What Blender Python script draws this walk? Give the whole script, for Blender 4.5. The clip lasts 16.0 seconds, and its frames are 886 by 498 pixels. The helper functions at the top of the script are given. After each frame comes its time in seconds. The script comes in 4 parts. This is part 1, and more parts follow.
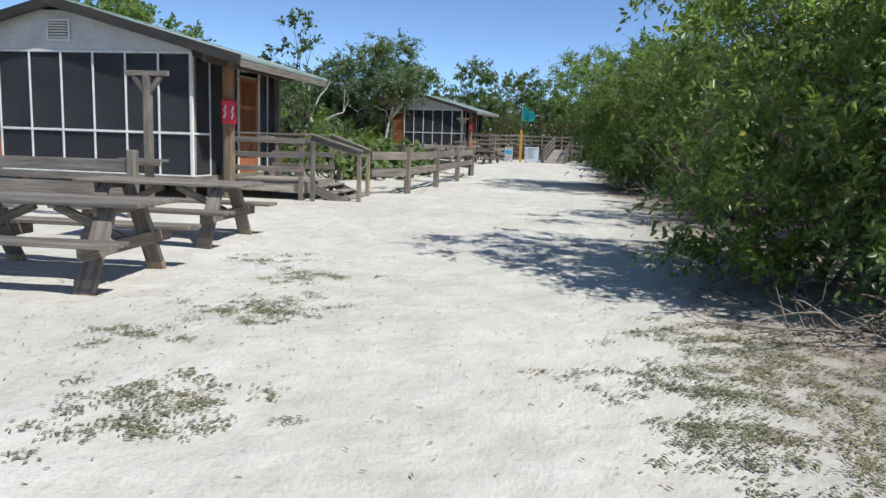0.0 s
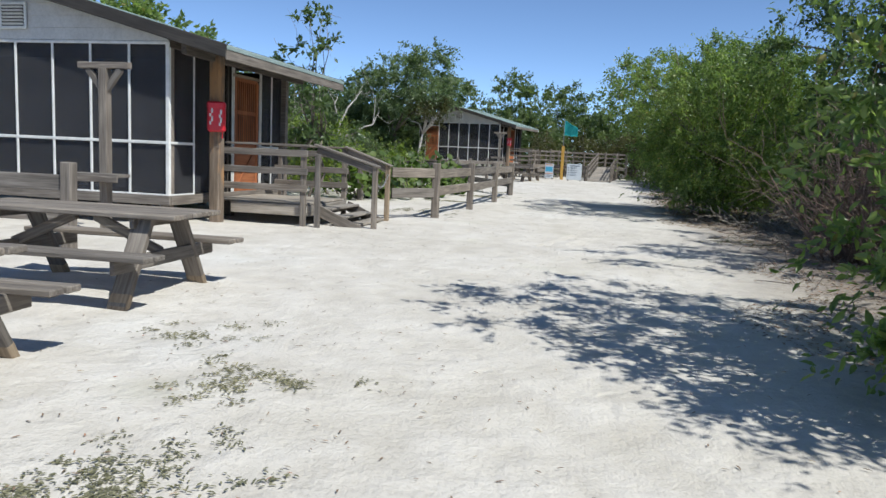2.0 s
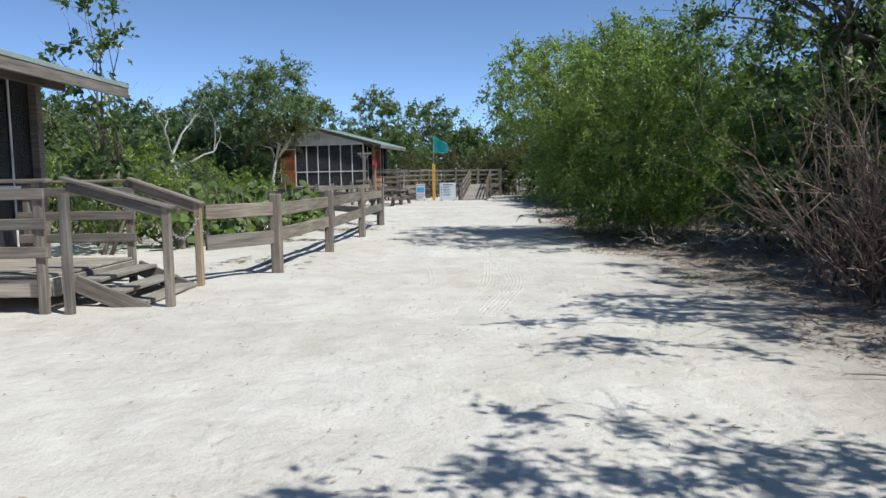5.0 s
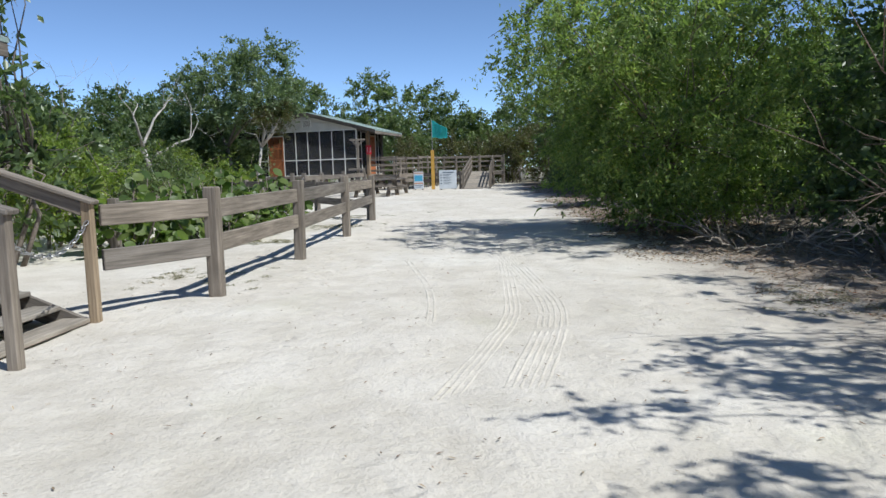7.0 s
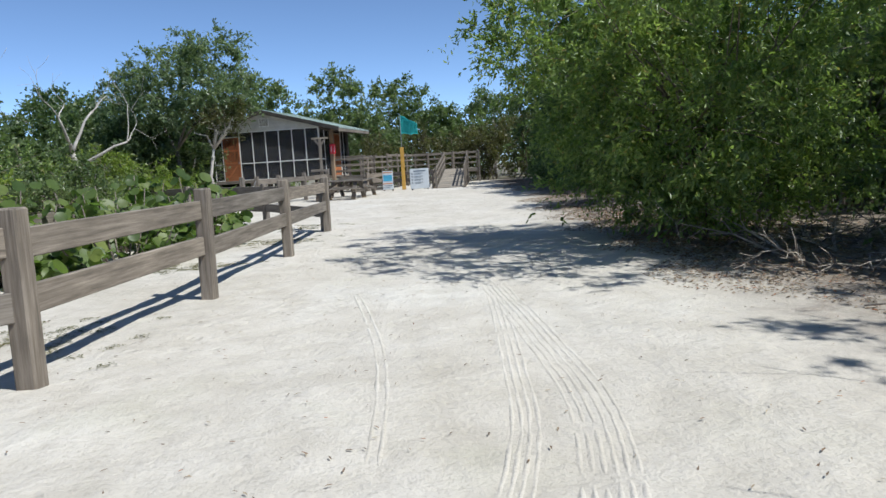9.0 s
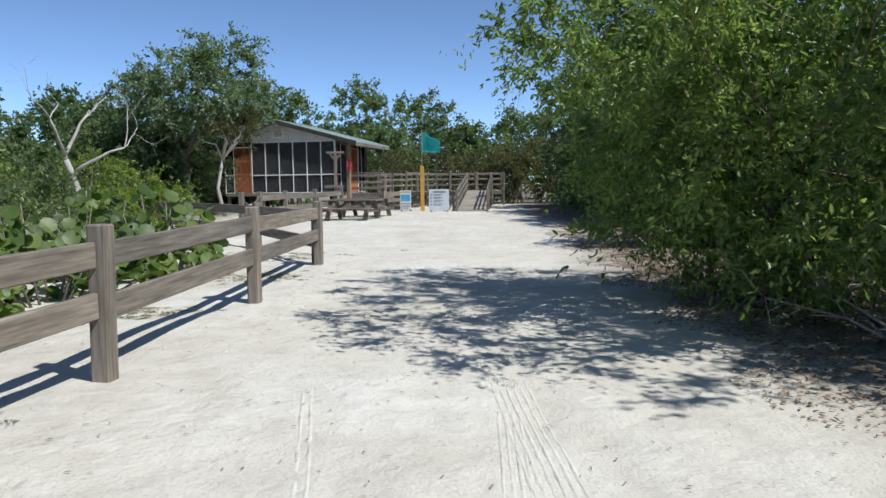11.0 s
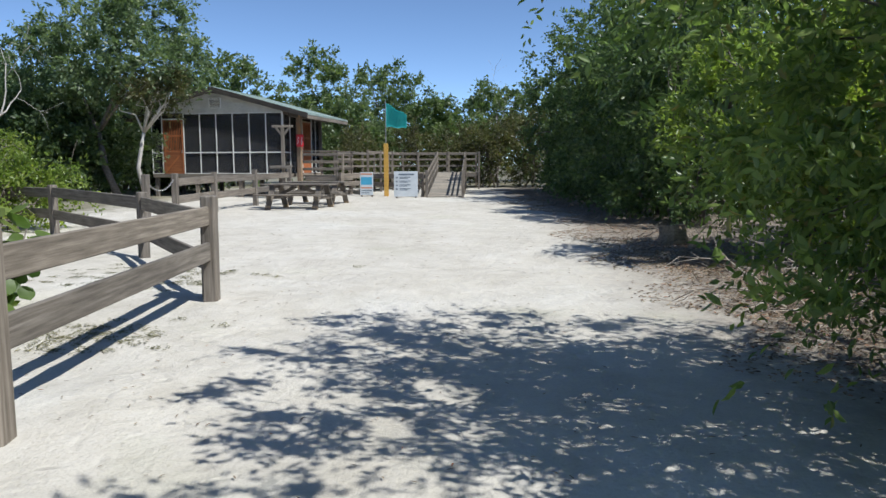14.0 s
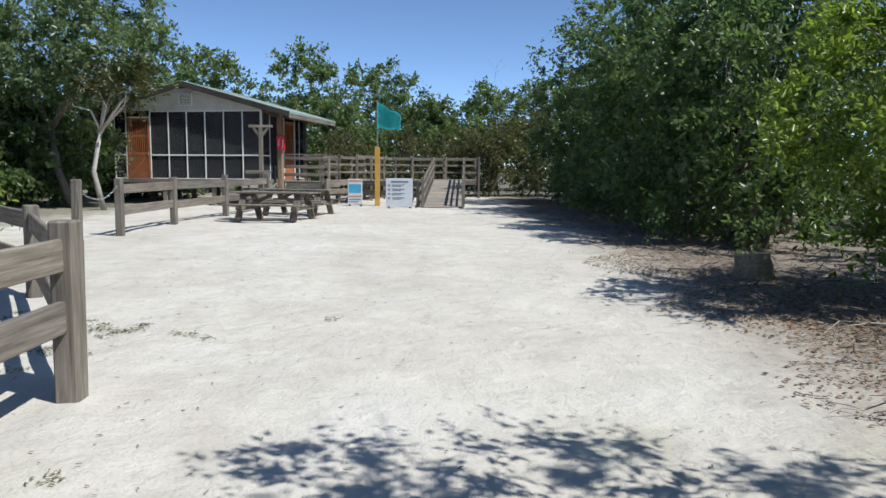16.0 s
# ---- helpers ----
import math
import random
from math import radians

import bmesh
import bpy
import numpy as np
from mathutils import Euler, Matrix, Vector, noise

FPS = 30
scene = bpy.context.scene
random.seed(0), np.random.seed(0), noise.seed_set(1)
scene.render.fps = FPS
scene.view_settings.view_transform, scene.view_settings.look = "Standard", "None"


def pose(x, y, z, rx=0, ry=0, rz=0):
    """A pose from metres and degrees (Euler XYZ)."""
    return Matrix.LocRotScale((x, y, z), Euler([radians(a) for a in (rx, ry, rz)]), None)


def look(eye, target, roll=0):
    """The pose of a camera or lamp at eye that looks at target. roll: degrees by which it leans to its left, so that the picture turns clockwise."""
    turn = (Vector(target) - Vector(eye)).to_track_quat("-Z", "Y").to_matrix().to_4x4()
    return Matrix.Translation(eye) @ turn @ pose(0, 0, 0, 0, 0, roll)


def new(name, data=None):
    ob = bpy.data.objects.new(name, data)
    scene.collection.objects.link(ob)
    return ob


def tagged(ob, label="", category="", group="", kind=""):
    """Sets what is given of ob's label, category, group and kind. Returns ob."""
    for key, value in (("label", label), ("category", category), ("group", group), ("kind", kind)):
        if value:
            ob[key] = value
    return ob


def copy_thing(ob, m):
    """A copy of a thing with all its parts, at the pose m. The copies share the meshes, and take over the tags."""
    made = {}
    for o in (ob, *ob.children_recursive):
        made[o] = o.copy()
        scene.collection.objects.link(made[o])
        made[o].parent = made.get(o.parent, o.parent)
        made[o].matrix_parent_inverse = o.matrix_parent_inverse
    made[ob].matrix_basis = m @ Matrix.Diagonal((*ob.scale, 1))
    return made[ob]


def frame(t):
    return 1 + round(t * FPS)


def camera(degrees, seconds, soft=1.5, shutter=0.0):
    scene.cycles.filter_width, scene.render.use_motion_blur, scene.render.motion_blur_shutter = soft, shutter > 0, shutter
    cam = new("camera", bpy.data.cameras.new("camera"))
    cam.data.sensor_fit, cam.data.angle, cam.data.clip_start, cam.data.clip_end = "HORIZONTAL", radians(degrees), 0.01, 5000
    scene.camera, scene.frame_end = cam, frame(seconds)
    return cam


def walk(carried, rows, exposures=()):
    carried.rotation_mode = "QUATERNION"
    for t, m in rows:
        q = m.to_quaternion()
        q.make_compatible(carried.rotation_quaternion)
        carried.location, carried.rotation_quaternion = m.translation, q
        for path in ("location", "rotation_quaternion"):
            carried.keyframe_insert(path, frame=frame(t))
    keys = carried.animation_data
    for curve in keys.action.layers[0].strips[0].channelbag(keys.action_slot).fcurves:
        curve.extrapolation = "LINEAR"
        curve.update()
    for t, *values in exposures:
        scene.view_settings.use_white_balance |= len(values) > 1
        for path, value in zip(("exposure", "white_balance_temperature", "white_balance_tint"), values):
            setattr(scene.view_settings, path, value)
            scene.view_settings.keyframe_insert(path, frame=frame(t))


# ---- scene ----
cam = camera(62.2, 16.0)
PATH = [
    (0, (0.076, -0.145, 1.446), (-0.254, 1.807, 1.161), 1.9),
    (0.5, (-0.052, 0.668, 1.445), (-0.382, 2.621, 1.167), 1.6),
    (1, (-0.233, 1.496, 1.439), (-0.616, 3.444, 1.201), 2.0),
    (1.5, (-0.323, 2.217, 1.443), (-0.733, 4.163, 1.229), 2.5),
    (2, (-0.447, 2.976, 1.441), (-0.872, 4.914, 1.193), 2.6),
    (2.5, (-0.62, 3.773, 1.468), (-1.037, 5.71, 1.197), 1.5),
    (3, (-0.75, 4.549, 1.464), (-1.114, 6.5, 1.214), -0.2),
    (3.5, (-0.963, 5.325, 1.448), (-1.242, 7.297, 1.26), -2.1),
    (4, (-1.029, 6.075, 1.468), (-1.208, 8.06, 1.31), -2.4),
    (4.2, (-1.047, 6.373, 1.466), (-1.2, 8.36, 1.307), -2.0),
    (6.3, (-1.211, 9.622, 1.428), (-1.259, 11.608, 1.203), -0.8),
    (6.5, (-1.235, 9.933, 1.428), (-1.301, 11.919, 1.203), -1.1),
    (7, (-1.266, 10.705, 1.417), (-1.351, 12.692, 1.202), -1.7),
    (7.5, (-1.297, 11.484, 1.42), (-1.465, 13.47, 1.251), -1.9),
    (8, (-1.285, 12.249, 1.411), (-1.441, 14.234, 1.223), -3.1),
    (8.5, (-1.311, 13.019, 1.408), (-1.542, 14.995, 1.203), -3.1),
    (9, (-1.261, 13.786, 1.408), (-1.281, 15.773, 1.185), -3.4),
    (9.2, (-1.268, 14.077, 1.419), (-1.335, 16.064, 1.197), -3.0),
    (11.3, (-1.066, 16.642, 1.607), (-1.142, 18.634, 1.441), -0.4),
    (11.5, (-1.065, 16.946, 1.614), (-1.14, 18.938, 1.451), -0.2),
    (12, (-1.085, 17.815, 1.625), (-1.135, 19.806, 1.451), -0.7),
    (12.5, (-1.168, 18.707, 1.635), (-1.201, 20.698, 1.445), -1.0),
    (13, (-1.231, 19.601, 1.639), (-1.25, 21.59, 1.435), -0.9),
    (13.5, (-1.309, 20.488, 1.649), (-1.303, 22.475, 1.428), -0.8),
    (14, (-1.395, 21.361, 1.649), (-1.377, 23.347, 1.42), -0.2),
    (14.5, (-1.452, 22.18, 1.634), (-1.418, 24.165, 1.398), 0.0),
    (15, (-1.484, 22.981, 1.639), (-1.448, 24.967, 1.405), 0.2),
    (15.5, (-1.507, 23.818, 1.648), (-1.467, 25.805, 1.423), 0.4),
    (16, (-1.586, 24.654, 1.642), (-1.544, 26.643, 1.431), 0.4),
]
walk(cam, [(t, look(eye, target, roll)) for t, eye, target, roll in PATH], exposures=[(0, 0.27, 6000, 5.5), (16, 0.27, 6000, 5.5)])

# ---- light ----
SUN_AZ, SUN_EL = radians(121), radians(53)
world = bpy.data.worlds.new("sky")
world.use_nodes = True
scene.world = world
wn = world.node_tree.nodes
sky = wn.new("ShaderNodeTexSky")
sky.sky_type, sky.sun_disc = "NISHITA", False
sky.sun_elevation, sky.sun_rotation = SUN_EL, SUN_AZ
sky.altitude, sky.air_density, sky.dust_density, sky.ozone_density = 2500, 0.56, 0.0, 0.9
wn["Background"].inputs["Strength"].default_value = 0.15
world.node_tree.links.new(sky.outputs["Color"], wn["Background"].inputs["Color"])
sun = new("sun", bpy.data.lights.new("sun", "SUN"))
sun.data.energy, sun.data.angle, sun.data.color = 4.5, radians(0.55), (1.0, 0.95, 0.87)
SUN_DIR = Vector((math.sin(SUN_AZ) * math.cos(SUN_EL), math.cos(SUN_AZ) * math.cos(SUN_EL), math.sin(SUN_EL)))
sun.matrix_basis = look(SUN_DIR * 40, (0, 0, 0))

# ---- materials ----


def material(name, rough=0.8, metal=0.0):
    m = bpy.data.materials.new(name)
    m.use_nodes = True
    b = m.node_tree.nodes["Principled BSDF"]
    b.inputs["Roughness"].default_value, b.inputs["Metallic"].default_value = rough, metal
    return m, m.node_tree.nodes, m.node_tree.links, b


def ramp(nodes, links, source, stops):
    r = nodes.new("ShaderNodeValToRGB")
    while len(r.color_ramp.elements) < len(stops):
        r.color_ramp.elements.new(0.5)
    for e, (p, c) in zip(r.color_ramp.elements, stops):
        e.position, e.color = p, (*c, 1)
    links.new(source, r.inputs["Fac"])
    return r.outputs["Color"]


def noise_of(nodes, links, vector, scale, detail=4.0, stretch=(1, 1, 1), rough=0.55):
    mp = nodes.new("ShaderNodeMapping")
    mp.inputs["Scale"].default_value = stretch
    links.new(vector, mp.inputs["Vector"])
    n = nodes.new("ShaderNodeTexNoise")
    n.inputs["Scale"].default_value, n.inputs["Detail"].default_value, n.inputs["Roughness"].default_value = scale, detail, rough
    links.new(mp.outputs["Vector"], n.inputs["Vector"])
    return n.outputs["Fac"]


def mixed(nodes, links, fac, a, b, blend="MIX"):
    m = nodes.new("ShaderNodeMix")
    m.data_type, m.blend_type = "RGBA", blend
    for value, socket in ((fac, m.inputs[0]), (a, m.inputs[6]), (b, m.inputs[7])):
        if isinstance(value, (int, float)):
            socket.default_value = value
        elif isinstance(value, tuple):
            socket.default_value = (*value, 1)
        else:
            links.new(value, socket)
    return m.outputs[2]


def bumped(nodes, links, shader, height, strength, distance):
    b = nodes.new("ShaderNodeBump")
    b.inputs["Strength"].default_value, b.inputs["Distance"].default_value = strength, distance
    links.new(height, b.inputs["Height"])
    links.new(b.outputs["Normal"], shader.inputs["Normal"])


def wood(name, dark, mid, light, stain=None, stain_amount=0.0):
    """Weathered boards; the grain runs along each board's own x."""
    m, n, l, b = material(name, 0.82)
    tc = n.new("ShaderNodeTexCoord")
    info = n.new("ShaderNodeObjectInfo")
    add = n.new("ShaderNodeVectorMath")
    add.operation = "MULTIPLY_ADD"
    comb = n.new("ShaderNodeCombineXYZ")
    for k in range(3):
        l.new(info.outputs["Random"], comb.inputs[k])
    add.inputs[1].default_value = (17, 23, 31)
    l.new(comb.outputs[0], add.inputs[0])
    l.new(tc.outputs["Object"], add.inputs[2])
    v = add.outputs[0]
    grain = noise_of(n, l, v, 14, 6, (0.12, 2.2, 2.2), 0.65)
    blotch = noise_of(n, l, v, 1.7, 3, (0.6, 1, 1))
    c = ramp(n, l, grain, [(0.28, dark), (0.5, mid), (0.72, light)])
    shade = ramp(n, l, blotch, [(0.3, (0.68, 0.66, 0.64)), (0.7, (1.12, 1.1, 1.06))])
    c = mixed(n, l, 1.0, c, shade, "MULTIPLY")
    tone = ramp(n, l, info.outputs["Random"], [(0.0, (0.78, 0.78, 0.8)), (1.0, (1.15, 1.1, 1.05))])
    c = mixed(n, l, 1.0, c, tone, "MULTIPLY")
    if stain:
        s = ramp(n, l, noise_of(n, l, v, 2.3, 4, (0.5, 1.5, 1.5)), [(0.55 - stain_amount, (0, 0, 0)), (0.62, (1, 1, 1))])
        c = mixed(n, l, s, c, stain)
    l.new(c, b.inputs["Base Color"])
    bumped(n, l, b, grain, 0.5, 0.006)
    return m


OLD_WOOD = wood("weathered_wood", (0.095, 0.083, 0.072), (0.2, 0.178, 0.155), (0.32, 0.292, 0.262))
TABLE_WOOD = wood("grey_table_wood", (0.09, 0.08, 0.07), (0.19, 0.17, 0.15), (0.31, 0.285, 0.25))
WORN_WOOD = wood("worn_yellow_wood", (0.16, 0.12, 0.08), (0.33, 0.26, 0.18), (0.46, 0.38, 0.28))
DECK_WOOD = wood("grey_deck_wood", (0.17, 0.15, 0.125), (0.31, 0.285, 0.25), (0.44, 0.41, 0.37))
POST_WOOD = wood("rusty_post_wood", (0.12, 0.09, 0.065), (0.24, 0.185, 0.135), (0.36, 0.29, 0.22), (0.36, 0.2, 0.09), 0.06)
DOOR_WOOD = wood("orange_door_wood", (0.2, 0.065, 0.025), (0.34, 0.12, 0.045), (0.43, 0.17, 0.065))
RAKE_WOOD = wood("black_brown_rake_wood", (0.02, 0.018, 0.017), (0.042, 0.038, 0.035), (0.075, 0.068, 0.062))
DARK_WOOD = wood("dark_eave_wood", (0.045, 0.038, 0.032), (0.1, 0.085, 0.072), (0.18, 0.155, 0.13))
BARK = wood("grey_bark", (0.1, 0.085, 0.07), (0.2, 0.175, 0.15), (0.33, 0.3, 0.27))
TWIG = wood("reddish_dry_twigs", (0.1, 0.07, 0.055), (0.19, 0.14, 0.115), (0.3, 0.24, 0.2))
TWIG_PALE = wood("grey_dry_twigs", (0.2, 0.18, 0.16), (0.36, 0.33, 0.3), (0.5, 0.47, 0.43))
PALE_BARK = wood("bleached_bark", (0.3, 0.28, 0.26), (0.5, 0.48, 0.45), (0.66, 0.64, 0.6))


def paint(name, colour, rough=0.6, amount=0.18, scale=3.0, metal=0.0):
    """Paint or cloth with faint dirt at two scales."""
    m, n, l, b = material(name, rough, metal)
    v = n.new("ShaderNodeTexCoord").outputs["Object"]
    big, fine = noise_of(n, l, v, scale, 4), noise_of(n, l, v, scale * 14, 3)
    low = tuple(c * (1 - amount * 1.6) for c in colour)
    c = ramp(n, l, big, [(0.3, low), (0.65, colour)])
    f = ramp(n, l, fine, [(0.3, (1 - amount,) * 3), (0.6, (1, 1, 1))])
    l.new(mixed(n, l, 1.0, c, f, "MULTIPLY"), b.inputs["Base Color"])
    bumped(n, l, b, fine, 0.25, 0.003)
    return m


WHITE = paint("white_trim_paint", (0.78, 0.77, 0.74), 0.6, 0.16)
SIDING = paint("white_siding_paint", (0.62, 0.6, 0.57), 0.65, 0.14, 1.6)
ROOF = paint("green_metal_roof", (0.33, 0.41, 0.38), 0.42, 0.2, 1.2)
RED = paint("red_plastic", (0.62, 0.02, 0.035), 0.4, 0.12)
YELLOW = paint("ochre_post_paint", (0.55, 0.32, 0.06), 0.6, 0.15)
TEAL = paint("teal_flag_cloth", (0.03, 0.36, 0.36), 0.8, 0.12)
SIGN = paint("sign_board_white", (0.62, 0.66, 0.7), 0.45, 0.08)
INK = paint("sign_ink_grey", (0.16, 0.2, 0.25), 0.6, 0.1)
INK_BLUE = paint("sign_ink_blue", (0.08, 0.38, 0.6), 0.6, 0.1)
INK_ORANGE = paint("sign_ink_orange", (0.6, 0.25, 0.12), 0.6, 0.1)
STEEL = paint("galvanised_steel", (0.45, 0.45, 0.45), 0.45, 0.2, 5, 0.8)
# near-dark boards: the shade of the unlit rooms is put into the colour
INNER = paint("room_shade_boards", (0.09, 0.075, 0.06), 0.9, 0.2)

# insect screen: a fine dark mesh, part of which lets the view through
SCREEN, n, l, b = material("insect_screen", 0.7)
b.inputs["Base Color"].default_value = (0.035, 0.036, 0.04, 1)
v = n.new("ShaderNodeTexCoord").outputs["Object"]
l.new(ramp(n, l, noise_of(n, l, v, 1.1, 3), [(0.3, (0.028, 0.028, 0.032)), (0.7, (0.05, 0.05, 0.056))]), b.inputs["Base Color"])
clear = n.new("ShaderNodeBsdfTransparent")
mix = n.new("ShaderNodeMixShader")
mix.inputs[0].default_value = 0.62
l.new(clear.outputs[0], mix.inputs[1])
l.new(b.outputs[0], mix.inputs[2])
l.new(mix.outputs[0], n["Material Output"].inputs["Surface"])


def leaf_material(name, stops, gloss=0.34, through_light=0.52):
    m, n, l, b = material(name, gloss)
    geo = n.new("ShaderNodeNewGeometry")
    c = ramp(n, l, geo.outputs["Random Per Island"], stops)
    v = n.new("ShaderNodeTexCoord").outputs["Object"]
    shade = ramp(n, l, noise_of(n, l, v, 0.9, 3), [(0.3, (0.62, 0.68, 0.66)), (0.7, (1.2, 1.16, 1.0))])
    c = mixed(n, l, 1.0, c, shade, "MULTIPLY")
    l.new(c, b.inputs["Base Color"])
    t = n.new("ShaderNodeBsdfTranslucent")
    l.new(mixed(n, l, 1.0, c, (1.3, 1.45, 0.75), "MULTIPLY"), t.inputs["Color"])
    mx = n.new("ShaderNodeMixShader")
    mx.inputs[0].default_value = through_light
    l.new(b.outputs[0], mx.inputs[1])
    l.new(t.outputs[0], mx.inputs[2])
    l.new(mx.outputs[0], n["Material Output"].inputs["Surface"])
    return m


LEAF_BUTTON = leaf_material("buttonwood_leaves", [(0.0, (0.135, 0.195, 0.075)), (0.5, (0.21, 0.28, 0.1)), (0.93, (0.3, 0.37, 0.135)), (0.985, (0.3, 0.26, 0.11))])
LEAF_DARK = leaf_material("mangrove_leaves", [(0.0, (0.085, 0.125, 0.065)), (0.6, (0.135, 0.185, 0.09)), (1.0, (0.19, 0.245, 0.115))])
LEAF_YELLOW = leaf_material("young_yellow_leaves", [(0.0, (0.15, 0.21, 0.045)), (0.6, (0.23, 0.3, 0.065)), (1.0, (0.32, 0.36, 0.09))])
# leaf colour lightened to paint in the haze of distance
LEAF_FAR = leaf_material("hazed_distant_leaves", [(0.0, (0.11, 0.155, 0.08)), (0.6, (0.17, 0.22, 0.11)), (1.0, (0.25, 0.29, 0.15))])
LEAF_GREY = leaf_material("grey_green_leaves", [(0.0, (0.13, 0.175, 0.105)), (0.6, (0.19, 0.24, 0.145)), (1.0, (0.27, 0.32, 0.2))])
LEAF_OLIVE = leaf_material("olive_leaves", [(0.0, (0.085, 0.09, 0.045)), (0.6, (0.14, 0.14, 0.07)), (1.0, (0.2, 0.17, 0.1))])
LEAF_GRAPE = leaf_material("sea_grape_leaves", [(0.0, (0.08, 0.13, 0.04)), (0.6, (0.14, 0.2, 0.06)), (1.0, (0.22, 0.26, 0.09))], 0.45)
LITTER = leaf_material("dry_fallen_leaves", [(0.0, (0.15, 0.105, 0.075)), (0.5, (0.27, 0.18, 0.135)), (0.85, (0.42, 0.35, 0.28)), (1.0, (0.38, 0.14, 0.07))], 0.8, 0.05)
DRY_GRASS = leaf_material("low_creeping_grass", [(0.0, (0.14, 0.135, 0.085)), (0.6, (0.22, 0.205, 0.135)), (1.0, (0.32, 0.29, 0.2))], 0.7, 0.15)

# coral sand, with old leaf dirt under the bushes
SAND, n, l, b = material("white_coral_sand", 0.92)
v = n.new("ShaderNodeTexCoord").outputs["Object"]
big, mid, fine = noise_of(n, l, v, 0.32, 4), noise_of(n, l, v, 2.6, 5), noise_of(n, l, v, 42, 4, (1, 1, 1), 0.7)
c = ramp(n, l, big, [(0.3, (0.55, 0.505, 0.44)), (0.55, (0.62, 0.575, 0.515)), (0.75, (0.665, 0.635, 0.59))])
c = mixed(n, l, 1.0, c, ramp(n, l, mid, [(0.32, (0.86, 0.85, 0.83)), (0.62, (1, 1, 1))]), "MULTIPLY")
c = mixed(n, l, 1.0, c, ramp(n, l, fine, [(0.3, (0.84, 0.83, 0.81)), (0.5, (1, 1, 1))]), "MULTIPLY")
sep = n.new("ShaderNodeSeparateXYZ")
l.new(v, sep.inputs[0])


def arithmetic(op, a, b_):
    m = n.new("ShaderNodeMath")
    m.operation = op
    for k, q in enumerate((a, b_)):
        if isinstance(q, (int, float)):
            m.inputs[k].default_value = q
        else:
            l.new(q, m.inputs[k])
    return m.outputs[0]


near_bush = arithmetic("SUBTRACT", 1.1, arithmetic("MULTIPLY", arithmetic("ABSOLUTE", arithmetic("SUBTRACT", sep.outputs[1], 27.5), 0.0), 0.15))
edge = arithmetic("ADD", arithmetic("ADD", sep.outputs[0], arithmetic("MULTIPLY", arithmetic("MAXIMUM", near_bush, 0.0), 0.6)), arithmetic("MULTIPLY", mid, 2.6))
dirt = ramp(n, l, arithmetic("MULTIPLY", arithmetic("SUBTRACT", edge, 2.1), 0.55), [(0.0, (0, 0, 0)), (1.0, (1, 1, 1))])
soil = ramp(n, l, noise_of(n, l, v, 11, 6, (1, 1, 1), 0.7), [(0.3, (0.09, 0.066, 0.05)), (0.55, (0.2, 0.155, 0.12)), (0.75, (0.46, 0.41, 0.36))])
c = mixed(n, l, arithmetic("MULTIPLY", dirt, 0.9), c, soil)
scrub = arithmetic("SUBTRACT", arithmetic("MULTIPLY", arithmetic("ADD", sep.outputs[0], arithmetic("MULTIPLY", mid, 3.0)), -0.5), 4.6)
behind = arithmetic("MULTIPLY", arithmetic("SUBTRACT", sep.outputs[1], 60.5), 0.6)
scrub = ramp(n, l, arithmetic("MAXIMUM", scrub, behind), [(0.0, (0, 0, 0)), (1.0, (1, 1, 1))])
c = mixed(n, l, arithmetic("MULTIPLY", scrub, 0.85), c, mixed(n, l, 0.5, soil, (0.13, 0.14, 0.07)))
weed = ramp(n, l, noise_of(n, l, v, 0.55, 4), [(0.6, (0, 0, 0)), (0.72, (1, 1, 1))])
c = mixed(n, l, arithmetic("MULTIPLY", weed, 0.12), c, (0.42, 0.45, 0.26))
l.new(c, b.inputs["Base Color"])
steps_noise = noise_of(n, l, v, 6.5, 2)
wander = n.new("ShaderNodeVectorMath")
wander.operation = "MULTIPLY_ADD"
wn_tex = n.new("ShaderNodeTexNoise")
wn_tex.inputs["Scale"].default_value = 2.2
l.new(v, wn_tex.inputs["Vector"])
l.new(wn_tex.outputs["Color"], wander.inputs[0])
wander.inputs[1].default_value = (0.5, 0.5, 0.0)
l.new(v, wander.inputs[2])
prints = n.new("ShaderNodeTexVoronoi")
prints.feature = "SMOOTH_F1"
prints.inputs["Scale"].default_value = 5.2
l.new(wander.outputs[0], prints.inputs["Vector"])
trodden = ramp(n, l, noise_of(n, l, v, 0.5, 3), [(0.46, (0.05, 0.05, 0.05)), (0.68, (0.85, 0.85, 0.85))])
dents = arithmetic("MULTIPLY", arithmetic("MINIMUM", arithmetic("MULTIPLY", prints.outputs["Distance"], 1.5), 0.5), trodden)
bumped(n, l, b, arithmetic("ADD", arithmetic("ADD", arithmetic("ADD", mid, dents), arithmetic("MULTIPLY", steps_noise, 0.45)), arithmetic("MULTIPLY", fine, 0.22)), 0.65, 0.07)

# ---- builders ----


def gz(y):
    """The ground's height: it rises gently along the walk."""
    return 0.0062 * min(max(y, -20.0), 62.0)


def mesh_object(name, bm, mat, parent=None, label="", smooth=False):
    me = bpy.data.meshes.new(name)
    bm.to_mesh(me)
    bm.free()
    me.materials.append(mat)
    if smooth:
        me.shade_smooth()
    ob = new(name, me)
    ob.parent = parent
    return tagged(ob, label)


def part(name, bm, mat, parent, label="", smooth=False):
    return mesh_object(name, bm, mat, parent, label, smooth)


def thing(name, m, label, category, group="", kind=""):
    ob = new(name)
    ob.empty_display_size = 0.2
    ob.matrix_basis = m
    return tagged(ob, label, category, group, kind)


